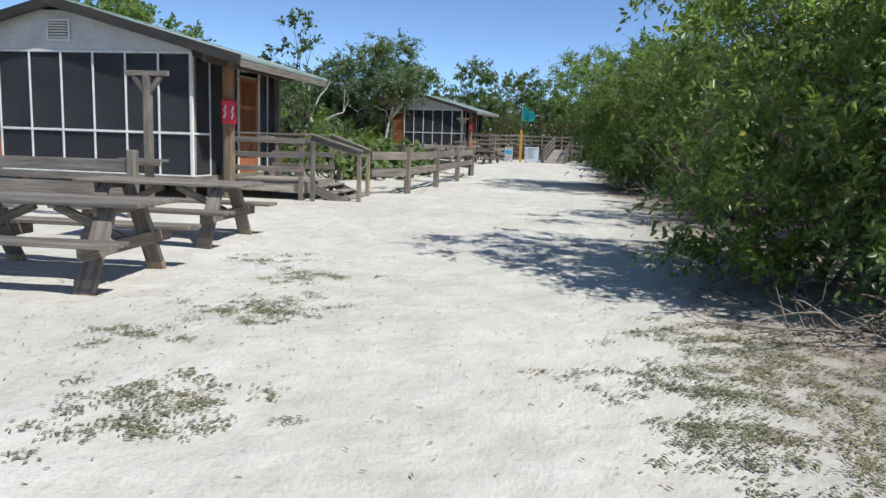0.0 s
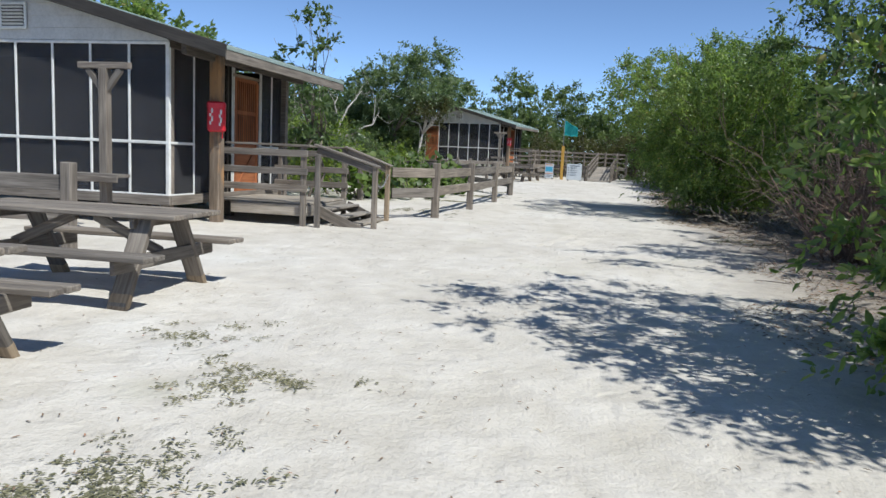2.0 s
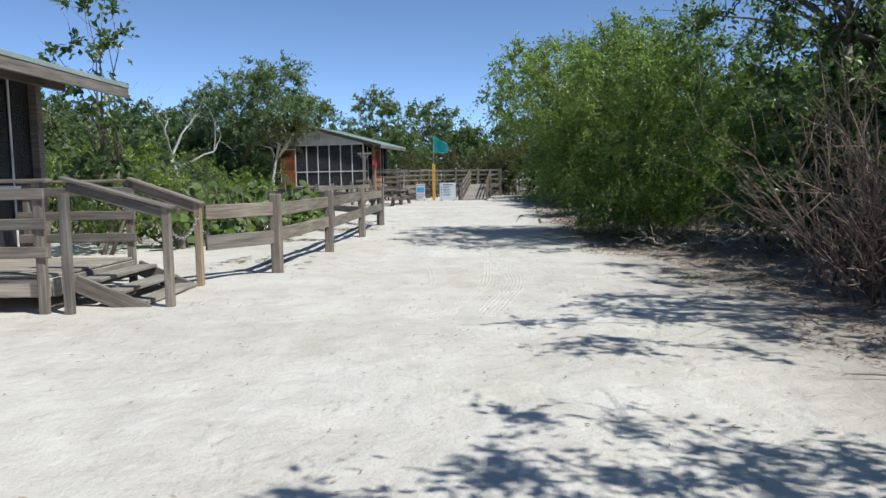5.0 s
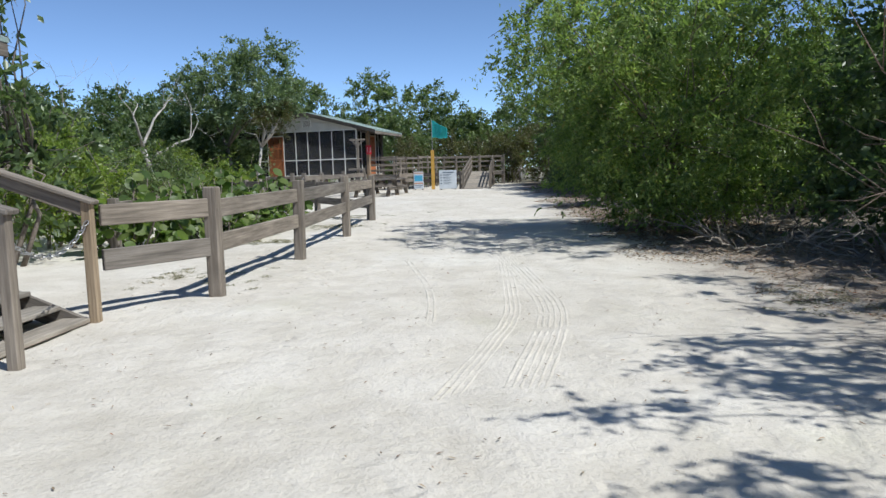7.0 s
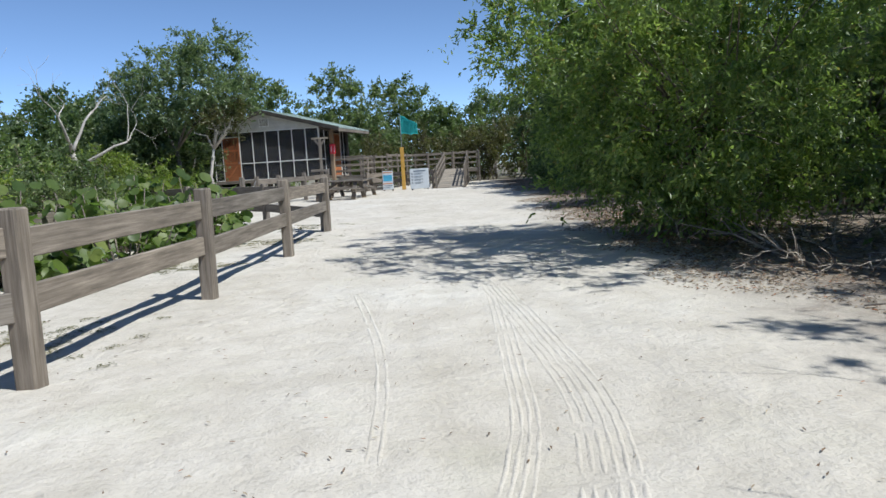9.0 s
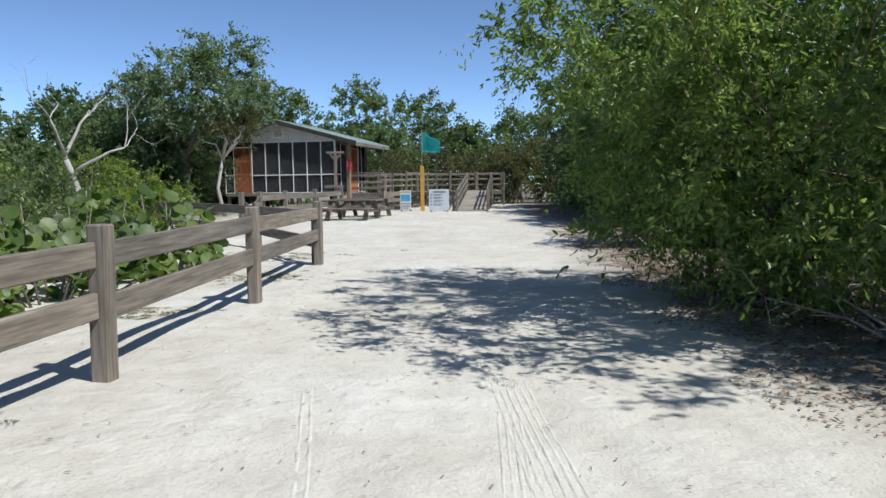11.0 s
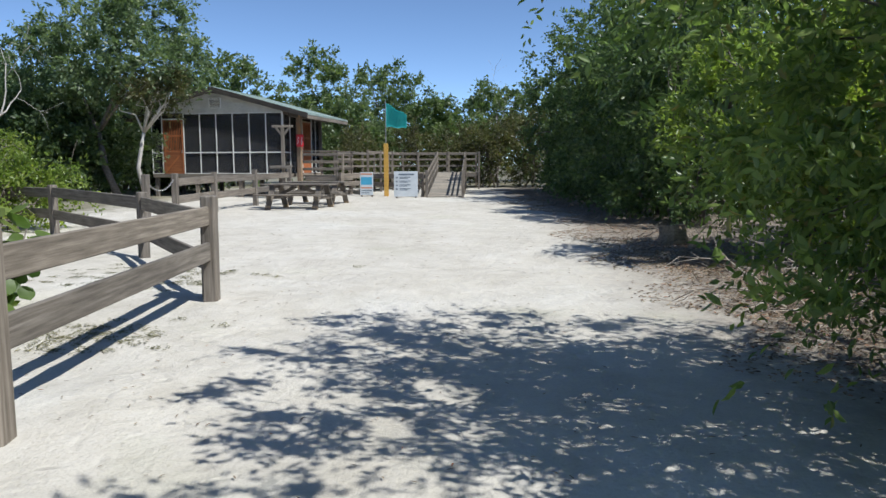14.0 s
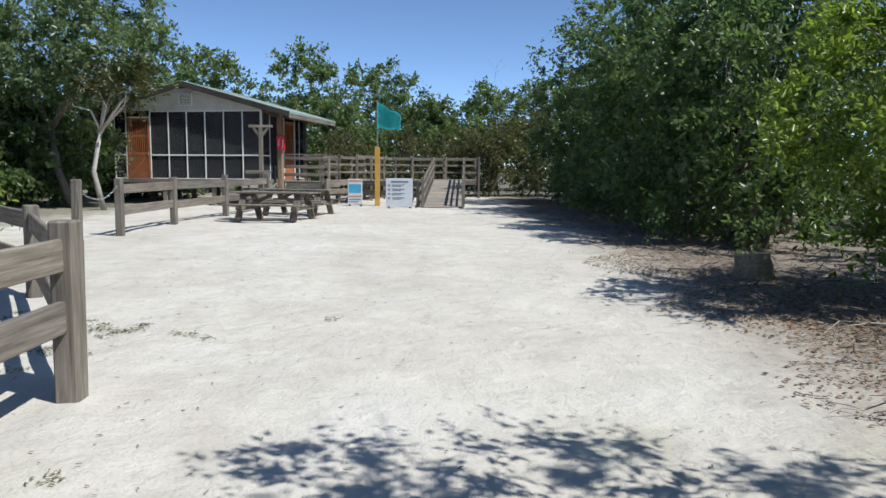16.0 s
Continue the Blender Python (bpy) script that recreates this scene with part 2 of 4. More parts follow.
def block(sx, sy, sz, bevel=0.006):
    bm = bmesh.new()
    bmesh.ops.create_cube(bm, size=1)
    bmesh.ops.scale(bm, vec=(sx, sy, sz), verts=bm.verts)
    if bevel:
        bmesh.ops.bevel(bm, geom=bm.edges[:], offset=min(bevel, 0.3 * min(sx, sy, sz)), segments=1, affect="EDGES")
    return bm


def beam(name, a, b_, w, h, mat, parent, label="", bevel=0.008, up=(0, 0, 1)):
    """A board from a to b in its thing's own space, w wide across and h high."""
    a, b_ = Vector(a), Vector(b_)
    d = b_ - a
    x = d.normalized()
    u = Vector(up)
    if abs(x.dot(u)) > 0.98:
        u = Vector((0, 1, 0))
    y = u.cross(x).normalized()
    z = x.cross(y)
    ob = part(name, block(d.length, w, h, bevel), mat, parent, label)
    m = Matrix((x, y, z)).transposed().to_4x4()
    m.translation = (a + b_) / 2
    ob.matrix_basis = m
    return ob


def tube(bm, points, radii, sides=7):
    """A tapered limb through points, added to bm."""
    rings = []
    for i, (p, r) in enumerate(zip(points, radii)):
        p = Vector(p)
        q = Vector(points[min(i + 1, len(points) - 1)]) - Vector(points[max(i - 1, 0)])
        q = q.normalized() if q.length else Vector((0, 0, 1))
        s = q.cross(Vector((0.31, 0.87, 0.11))).normalized()
        t_ = q.cross(s)
        rings.append([bm.verts.new(p + (s * math.cos(k * math.tau / sides) + t_ * math.sin(k * math.tau / sides)) * r) for k in range(sides)])
    for r0, r1 in zip(rings, rings[1:]):
        for k in range(sides):
            bm.faces.new((r0[k], r0[(k + 1) % sides], r1[(k + 1) % sides], r1[k]))
    bm.faces.new(rings[-1])
    bm.faces.new(rings[0][::-1])


def leaf_mesh(name, centres, size, rng, droop=0.35, wide=0.45, flat=0.0, along=None):
    """Many single leaves, each a folded blade with a pointed tip; along gives their directions."""
    k = len(centres)
    d = rng.normal(size=(k, 3))
    if along is None:
        d[:, 2] = d[:, 2] * (1 - flat) - droop
    else:
        d = along + d * 0.3
    d /= np.linalg.norm(d, axis=1)[:, None]
    s = np.cross(d, rng.normal(size=(k, 3)) * (1 - 0.8 * flat) + np.array((0, 0, 2.5 * flat)))
    s /= np.linalg.norm(s, axis=1)[:, None] + 1e-9
    up = np.cross(s, d)
    ln = size * rng.uniform(0.65, 1.25, k)[:, None]
    wd = ln * wide * 0.5
    fold = wd * 0.35
    if size < 0.13:
        p = np.empty((k, 6, 3))
        p[:, 0] = centres
        p[:, 1] = centres + d * ln * 0.35 + s * wd + up * fold
        p[:, 2] = centres + d * ln * 0.72 + s * wd * 0.75 + up * fold
        p[:, 3] = centres + d * ln - up * fold
        p[:, 4] = centres + d * ln * 0.72 - s * wd * 0.75 + up * fold
        p[:, 5] = centres + d * ln * 0.35 - s * wd + up * fold
        corners = np.array(((0, 1, 2, 3), (0, 3, 4, 5)))
    else:
        p = np.empty((k, 4, 3))
        p[:, 0] = centres
        p[:, 1] = centres + d * ln * 0.5 + s * wd * 1.1 + up * fold
        p[:, 2] = centres + d * ln
        p[:, 3] = centres + d * ln * 0.5 - s * wd * 1.1 + up * fold
        corners = np.array(((0, 1, 2), (0, 2, 3)))
    nf, nc = corners.shape
    me = bpy.data.meshes.new(name)
    me.vertices.add(k * p.shape[1])
    me.vertices.foreach_set("co", p.reshape(-1))
    loops = (np.arange(k)[:, None, None] * p.shape[1] + corners[None]).reshape(-1)
    me.loops.add(len(loops))
    me.loops.foreach_set("vertex_index", loops.astype(np.int32))
    me.polygons.add(k * nf)
    me.polygons.foreach_set("loop_start", np.arange(0, len(loops), nc, dtype=np.int32))
    me.update(calc_edges=True)
    return me


def tree(name, x, y, blobs, leaves, size, mat, seed, label, category="tree", group="", trunk=0.1, bark=None, stems=4, sprays=26, spread=0.26, inner=0.35, wide=0.45, twigs=True, limbs=12):
    """A trunk or stems with limbs, and a crown of leaf sprays set on the blobs (dx, dy, z, rx, ry, rz), with gaps between."""
    rng = np.random.default_rng(seed)
    bark = bark or BARK
    base = gz(y)
    root = thing(name, Matrix.Translation((x, y, base)), label, category, group)
    clumps = []
    volume = sum((b_[3] * b_[4] * b_[5]) ** 0.667 for b_ in blobs)
    total, aims = [], []
    for dx, dy, z, rx, ry, rz in blobs:
        share = (rx * ry * rz) ** 0.667 / volume
        m = max(4, int(sprays * len(blobs) * share))
        d = rng.normal(size=(m, 3))
        d /= np.linalg.norm(d, axis=1)[:, None]
        r = np.where(rng.random(m) < inner, rng.uniform(0.2, 0.75, m), rng.uniform(0.75, 1.12, m))[:, None]
        c = np.array((dx, dy, z)) + d * r * np.array((rx, ry, rz))
        c = c[c[:, 2] > 0.22]
        clumps.append(c)
        per = max(3, int(leaves * share / max(1, len(c))))
        for q in c:
            # a spray: a few twigs running outwards, leaves set along each
            out = (q - np.array((dx, dy, z))) / np.array((rx, ry, rz))
            out = out / (np.linalg.norm(out) + 1e-6) + np.array((0, 0, 0.1))
            count = max(3, int(per * rng.uniform(0.5, 1.5)))
            twig_count = max(2, count // 11)
            axes = out * 0.55 + rng.normal(size=(twig_count, 3)) * 0.62
            axes /= np.linalg.norm(axes, axis=1)[:, None]
            reach = spread * 2.6 * rng.uniform(0.55, 1.3, twig_count)
            which = rng.integers(twig_count, size=count)
            along_twig = rng.uniform(-0.35, 1.0, count)
            g = axes[which] * (reach[which] * along_twig)[:, None]
            g[:, 2] -= 0.35 * reach[which] * np.maximum(along_twig, 0) ** 2
            g += rng.normal(size=(count, 3)) * spread * 0.13
            total.append(q + g)
            aims.append(axes[which] * 0.75 + rng.normal(size=(count, 3)) * 0.5 + np.array((0, 0, -0.12)))
    pts, aims = np.concatenate(total), np.concatenate(aims)
    above = pts[:, 2] > 0.12
    pts, aims = pts[above], aims[above]
    clumps = np.concatenate(clumps)
    crown = new("crown", leaf_mesh("crown", pts, size, rng, 0.2, wide, 0.15, aims))
    crown.data.materials.append(mat)
    crown.parent = root
    bm = bmesh.new()
    tops = clumps[rng.permutation(len(clumps))[: limbs + stems]]
    centre = np.mean(clumps, axis=0)
    hubs = []
    for k in range(stems):
        a = k * math.tau / stems + rng.uniform(0, 1)
        foot = np.array((math.cos(a), math.sin(a), 0)) * ((0.45 if stems > 4 else trunk * 1.5) if stems > 1 else 0)
        hub = centre * np.array((0.5, 0.5, 0.62)) + rng.normal(size=3) * np.array((0.35, 0.35, 0.15)) * (1 if stems > 1 else 0.3)
        mid_ = (foot + hub) / 2 + rng.normal(size=3) * 0.12
        foot[2] = -0.12
        tube(bm, (foot, mid_, hub), (trunk, trunk * 0.8, trunk * 0.6))
        hubs.append(hub)
    part("trunk", bm, bark, root, smooth=True)
    bm = bmesh.new()
    for q in tops:
        hub = hubs[int(rng.integers(len(hubs)))]
        m1 = hub + (q - hub) * 0.45 + rng.normal(size=3) * 0.14
        m2 = hub + (q - hub) * 0.75 + rng.normal(size=3) * 0.1
        tube(bm, (hub, m1, m2, q), (trunk * 0.5, trunk * 0.34, trunk * 0.2, 0.006), 5)
    if twigs:
        for q in clumps[rng.permutation(len(clumps))[:60]]:
            e = q + rng.normal(size=3) * 0.4
            tube(bm, (q, (q + e) / 2 + rng.normal(size=3) * 0.05, e), (0.009, 0.006, 0.003), 4)
    tagged(part("limb", bm, bark, root, smooth=True), kind="stuff")
    return root

# ---- ground ----


def ground_axis(lo, hi, step, far):
    near = np.arange(lo, hi + 1e-6, step)
    out = np.geomspace(1, 1 + far, 14)[1:] - 1
    return np.concatenate((lo - out[::-1], near, hi + out))


gx, gy = ground_axis(-12, 6, 0.16, 1500), ground_axis(-2, 58, 0.2, 1500)
verts = []
for yy in gy:
    for xx in gx:
        near = 1.0 if -13 < xx < 7 and -3 < yy < 60 else 0.0
        hgt = near * (0.035 * noise.noise((xx * 0.7, yy * 0.7, 0)) + 0.016 * noise.noise((xx * 2.6, yy * 2.6, 3.0)) + 0.007 * noise.noise((xx * 5, yy * 5, 9.0)))
        verts.append((xx, yy, gz(yy) + hgt))
nx = len(gx)
faces = [(j * nx + i, j * nx + i + 1, (j + 1) * nx + i + 1, (j + 1) * nx + i) for j in range(len(gy) - 1) for i in range(nx - 1)]
me = bpy.data.meshes.new("ground")
me.from_pydata(verts, [], faces)
me.shade_smooth()
me.materials.append(SAND)
tagged(new("ground", me), "white coral sand path with bare level ground", "sand", kind="structure")

# ---- houses ----
BAY, BAYS, DEPTH, BASE, TOP, RIDGE_X = 0.737, 8, 4.45, 0.45, 3.02, -2.95
EAVE_X, EAVE_Z, RIDGE_Z, FRONT, BACK = 1.2, 2.91, 4.03, -0.3, 4.85


def roof_z(x):
    return EAVE_Z + (RIDGE_Z - EAVE_Z) * (1 - abs(x - RIDGE_X) / (EAVE_X - RIDGE_X))


def slab(points, thick):
    """A plate of the given outline and thickness below it."""
    bm = bmesh.new()
    top = [bm.verts.new(p) for p in points]
    low = [bm.verts.new((p[0], p[1], p[2] - thick)) for p in points]
    bm.faces.new(top)
    bm.faces.new(low[::-1])
    k = len(points)
    for i in range(k):
        bm.faces.new((top[i], low[i], low[(i + 1) % k], top[(i + 1) % k]))
    bmesh.ops.recalc_face_normals(bm, faces=bm.faces)
    return bm


def slatted_door(h, x0, y0, z0, x1, y1, z1, slats=11):
    """A batten door with an open lattice above and a solid panel below."""
    ax = Vector((x1 - x0, y1 - y0, 0))
    ln = ax.length
    ax.normalize()
    root = part("door", block(ln, 0.03, (z1 - z0) * 0.42, 0.004), DOOR_WOOD, h, "orange-stained slatted wooden door")
    rot = Matrix((ax, Vector((0, 0, 1)).cross(ax), Vector((0, 0, 1)))).transposed().to_4x4()
    rot.translation = ((x0 + x1) / 2, (y0 + y1) / 2, z0 + (z1 - z0) * 0.21)
    root.matrix_basis = rot
    low = (z1 - z0) * 0.21
    high = (z1 - z0) * 0.79
    for k in range(slats):
        xx = -ln / 2 + 0.07 + (ln - 0.14) * k / (slats - 1)
        beam("slat", (xx, 0, low), (xx, 0, high), (ln - 0.14) / slats * 0.45, 0.018, DOOR_WOOD, root, bevel=0.003)
    for s in (-1, 1):
        beam("stile", (s * (ln / 2 - 0.04), -0.004, -low), (s * (ln / 2 - 0.04), -0.004, high), 0.08, 0.045, DOOR_WOOD, root)
    for zz in (low, (low + high) / 2, high):
        beam("rail", (-ln / 2, 0.012, zz), (ln / 2, 0.012, zz), 0.03, 0.08, DOOR_WOOD, root)
    beam("brace", (-ln / 2 + 0.06, -0.022, -low + 0.05), (ln / 2 - 0.06, -0.022, low - 0.05), 0.02, 0.07, DOOR_WOOD, root)
    part("handle", block(0.03, 0.05, 0.12), STEEL, root).location = (ln / 2 - 0.05, -0.04, low)


def house(m, label):
    """A screened cabin: origin on the ground below its front corner, front along -x, side along +y."""
    h = thing("cabin", m, label, "cabin", "screened cabins")
    w = -BAY * BAYS
    # floor and joists
    part("floor", block(-w, DEPTH, 0.1), DECK_WOOD, h).matrix_basis = Matrix.Translation((w / 2, DEPTH / 2, BASE - 0.06))
    beam("skirt_board", (w, -0.02, BASE - 0.03), (0.03, -0.02, BASE - 0.03), 0.05, 0.16, OLD_WOOD, h)
    beam("skirt_board", (0.025, 0.01, BASE - 0.03), (0.025, DEPTH, BASE - 0.03), 0.05, 0.16, OLD_WOOD, h)
    for i in range(4):
        for j in range(3):
            beam("stilt", (w * i / 3 - (0.12 if i == 0 else -0.1 if i == 3 else 0), 0.12 + (DEPTH - 0.24) * j / 2, -0.9), (w * i / 3 - (0.12 if i == 0 else -0.1 if i == 3 else 0), 0.12 + (DEPTH - 0.24) * j / 2, BASE - 0.1), 0.15, 0.15, OLD_WOOD, h)
    # inner partition and back wall, added and coloured dark as the rooms' shade behind the screens
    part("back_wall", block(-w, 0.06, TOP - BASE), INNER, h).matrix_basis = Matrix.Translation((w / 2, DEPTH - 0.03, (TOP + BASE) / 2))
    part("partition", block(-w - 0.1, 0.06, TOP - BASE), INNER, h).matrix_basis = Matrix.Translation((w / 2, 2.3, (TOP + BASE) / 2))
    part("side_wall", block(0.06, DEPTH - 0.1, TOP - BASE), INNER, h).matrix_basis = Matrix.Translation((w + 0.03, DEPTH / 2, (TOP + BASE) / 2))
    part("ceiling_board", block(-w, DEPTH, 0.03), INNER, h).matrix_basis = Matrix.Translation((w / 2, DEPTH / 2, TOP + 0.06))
    # front screens, bay by bay, with white battens
    rail = BASE + 0.93
    door_bay = (6, 7.35)
    for k in range(BAYS):
        if k in (6,):
            continue
        x0, x1 = -BAY * k, -BAY * (k + 1)
        if k == 7:
            x0 = -BAY * door_bay[1]
        for lo, hi in ((BASE + 0.06, rail), (rail, TOP)):
            part("screen", block(x0 - x1, 0.006, hi - lo, 0), SCREEN, h).matrix_basis = Matrix.Translation(((x0 + x1) / 2, 0.02, (lo + hi) / 2))
    for k in range(BAYS + 1):
        xx = -BAY * k if k != 7 else -BAY * door_bay[1]
        beam("batten", (xx - (0.02 if k == 0 else 0), -0.006, BASE + 0.02), (xx - (0.02 if k == 0 else 0), -0.006, TOP), 0.045 if k else 0.07, 0.028, WHITE, h, "white-painted batten")
    for zz, hh in ((BASE + 0.05, 0.05), (rail, 0.05), (TOP - 0.02, 0.05)):
        for x0, x1 in ((0, -BAY * door_bay[0]), (-BAY * door_bay[1], w)):
            beam("batten", (x0, -0.012, zz), (x1, -0.012, zz), 0.024, hh, WHITE, h, "white-painted batten")
    slatted_door(h, -BAY * door_bay[1] + 0.04, 0.0, BASE + 0.04, -BAY * door_bay[0] - 0.04, 0.0, TOP - 0.28)
    beam("door_header", (-BAY * door_bay[1], -0.012, TOP - 0.24), (-BAY * door_bay[0], -0.012, TOP - 0.24), 0.024, 0.06, WHITE, h)
    # gable: siding boards laid one above the other
    zz, k = TOP + 0.01, 0
    while zz < RIDGE_Z - 0.1:
        half = (EAVE_X - RIDGE_X) * (RIDGE_Z - 0.06 - zz) / (RIDGE_Z - EAVE_Z)
        half = min(half, -RIDGE_X)
        up_half = min((EAVE_X - RIDGE_X) * (RIDGE_Z - 0.06 - zz - 0.2) / (RIDGE_Z - EAVE_Z), -RIDGE_X)
        if up_half > 0.02:
            pts = [(RIDGE_X - half, 0, zz), (RIDGE_X + half, 0, zz), (RIDGE_X + up_half, 0, zz + 0.198), (RIDGE_X - up_half, 0, zz + 0.198)]
            bm = bmesh.new()
            f = [bm.verts.new((p[0], -0.02 + (0.012 if i > 1 else 0.0), p[2])) for i, p in enumerate(pts)]
            g = [bm.verts.new((p[0], 0.03, p[2])) for p in pts]
            bm.faces.new(f)
            bm.faces.new(g[::-1])
            for i in range(4):
                bm.faces.new((f[i], g[i], g[(i + 1) % 4], f[(i + 1) % 4]))
            bmesh.ops.recalc_face_normals(bm, faces=bm.faces)
            part("siding_board", bm, SIDING, h, "white-painted siding board")
        zz += 0.2
        k += 1
    # the vent's backing uses the same dark colour as shade between the louvres
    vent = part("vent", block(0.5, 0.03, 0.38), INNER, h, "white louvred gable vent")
    vent.location = (RIDGE_X, -0.022, 3.42)
    for s in (-1, 1):
        beam("vent_frame", (s * 0.25, -0.025, -0.2), (s * 0.25, -0.025, 0.2), 0.05, 0.03, WHITE, vent)
        beam("vent_frame", (-0.27, -0.028, s * 0.2), (0.27, -0.028, s * 0.2), 0.03, 0.05, WHITE, vent)
    for k in range(6):
        s = part("louvre", block(0.42, 0.045, 0.012, 0.002), WHITE, vent)
        s.matrix_basis = pose(0, -0.03, -0.14 + 0.056 * k, -35)
    # right side: screens, corner and eave posts, door
    door0, door1 = 2.12, 3.2
    edges = [0.0, 0.72, 1.9, door0 - 0.06, door0, door1, door1 + 0.06, 3.75, DEPTH]
    for a, c_ in ((0.05, 0.72), (0.72, 1.9), (door1 + 0.08, 3.75), (3.75, DEPTH)):
        for lo, hi in ((BASE + 0.06, rail), (rail, TOP - 0.06)):
            part("screen", block(0.006, c_ - a, hi - lo, 0), SCREEN, h).matrix_basis = Matrix.Translation((-0.02, (a + c_) / 2, (lo + hi) / 2))
    for yy in edges:
        beam("batten", (0.006, yy + 0.02, BASE + 0.02), (0.006, yy + 0.02, TOP - 0.06), 0.03, 0.028, WHITE if yy not in (1.9,) else DARK_WOOD, h, up=(1, 0, 0))
    for zz in (BASE + 0.05, rail):
        beam("batten", (0.01, 0.0, zz), (0.01, 0.72, zz), 0.024, 0.045, WHITE, h)
        beam("batten", (0.01, door1, zz), (0.01, DEPTH, zz), 0.024, 0.045, WHITE, h)
    slatted_door(h, -0.01, door0 + 0.05, BASE + 0.04, -0.01, door1 - 0.05, TOP - 0.34)
    beam("door_header", (0.012, door0, TOP - 0.28), (0.012, door1, TOP - 0.28), 0.03, 0.06, WORN_WOOD, h)
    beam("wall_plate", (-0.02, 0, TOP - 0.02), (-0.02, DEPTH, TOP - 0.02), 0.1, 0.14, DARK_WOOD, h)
    part("corner_post", block(0.11, 0.11, TOP - BASE), OLD_WOOD, h).matrix_basis = Matrix.Translation((-0.055, 0.1, (TOP + BASE) / 2))
    part("corner_post", block(0.14, 0.14, TOP), OLD_WOOD, h).matrix_basis = Matrix.Translation((0.03, DEPTH - 0.1, TOP / 2))
    big = part("eave_post", block(TOP + 0.25, 0.2, 0.2, 0.02), POST_WOOD, h, "thick square eave post with worn rusty foot")
    big.matrix_basis = pose(0.33, 0.95, TOP / 2 - 0.2, 0, -90, 0)
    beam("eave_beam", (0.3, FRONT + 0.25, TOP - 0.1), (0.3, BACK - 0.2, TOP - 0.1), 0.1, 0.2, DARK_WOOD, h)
    # roof: two plates, rafters, fascia and rake boards, drip edge
    for s in (1, -1):
        ex = EAVE_X if s > 0 else 2 * RIDGE_X - EAVE_X
        pts = [(RIDGE_X, FRONT, RIDGE_Z), (ex, FRONT, EAVE_Z), (ex, BACK, EAVE_Z), (RIDGE_X, BACK, RIDGE_Z)]
        part("roof_sheet", slab(pts, 0.03), ROOF, h, "green standing metal roof sheet")
        for k in range(13):
            yy = FRONT + 0.02 + (BACK - FRONT - 0.04) * k / 12
            beam("roof_rib", (RIDGE_X, yy, RIDGE_Z + 0.012), (ex, yy, EAVE_Z + 0.012), 0.03, 0.03, ROOF, h)
        for yy in np.linspace(FRONT + 0.06, BACK - 0.06, 8):
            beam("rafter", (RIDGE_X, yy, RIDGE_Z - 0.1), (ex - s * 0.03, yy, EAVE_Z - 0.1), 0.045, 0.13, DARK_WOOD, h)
        beam("fascia", (ex, FRONT - 0.02, EAVE_Z - 0.115), (ex, BACK + 0.02, EAVE_Z - 0.115), 0.03, 0.17, OLD_WOOD, h)
        for yy in (FRONT - 0.015, BACK + 0.015):
            beam("rake_board", (RIDGE_X, yy, RIDGE_Z - 0.068), (ex, yy, EAVE_Z - 0.068), 0.03, 0.2, RAKE_WOOD, h)
        beam("drip_edge", (ex + s * 0.02, FRONT - 0.03, EAVE_Z - 0.015), (ex + s * 0.02, BACK + 0.03, EAVE_Z - 0.015), 0.012, 0.06, ROOF, h, "pale green metal edge")
    beam("ridge_cap", (RIDGE_X, FRONT, RIDGE_Z + 0.02), (RIDGE_X, BACK, RIDGE_Z + 0.02), 0.2, 0.03, ROOF, h)
    return h


def letter_box(m):
    """A red lidded rescue-kit bag on the eave post."""
    bx = thing("red_kit_bag", m, "red plastic kit bag with white markings hung on the eave post", "bag")
    part("body", block(0.3, 0.16, 0.5, 0.03), RED, bx)
    lid = part("flap", block(0.31, 0.175, 0.14, 0.03), RED, bx)
    lid.location = (0, 0, 0.2)
    for k, ww in enumerate((0.06, 0.09, 0.05, 0.08)):
        s = part("white_mark", block(0.03, 0.006, ww, 0.001), WHITE, bx)
        s.location = (-0.09 + 0.03 * (k % 2), -0.083, -0.1 + 0.07 * k)
        s = part("white_mark", block(0.03, 0.006, ww, 0.001), WHITE, bx)
        s.location = (0.07 + 0.02 * (k % 2), -0.083, -0.12 + 0.07 * k)
    bm = bmesh.new()
    tube(bm, ((0.1, -0.03, -0.25), (0.11, -0.03, -0.3), (0.1, -0.03, -0.36)), (0.008, 0.008, 0.014), 6)
    part("strap", bm, RED, bx)
    return bx


H1 = Matrix.Translation((-7.6, 14.0, 0.09))
H2 = pose(-7.67, 51.9, 0.79, 0, 0, -11)
house(H1, "weathered screened wooden cabin with white battens and green metal roof")
house(H2, "raised screened wooden cabin with orange doors and metal roof")
for m in (H1, H2):
    letter_box(m @ pose(0.42, 0.78, 1.86, 0, 0, 18))


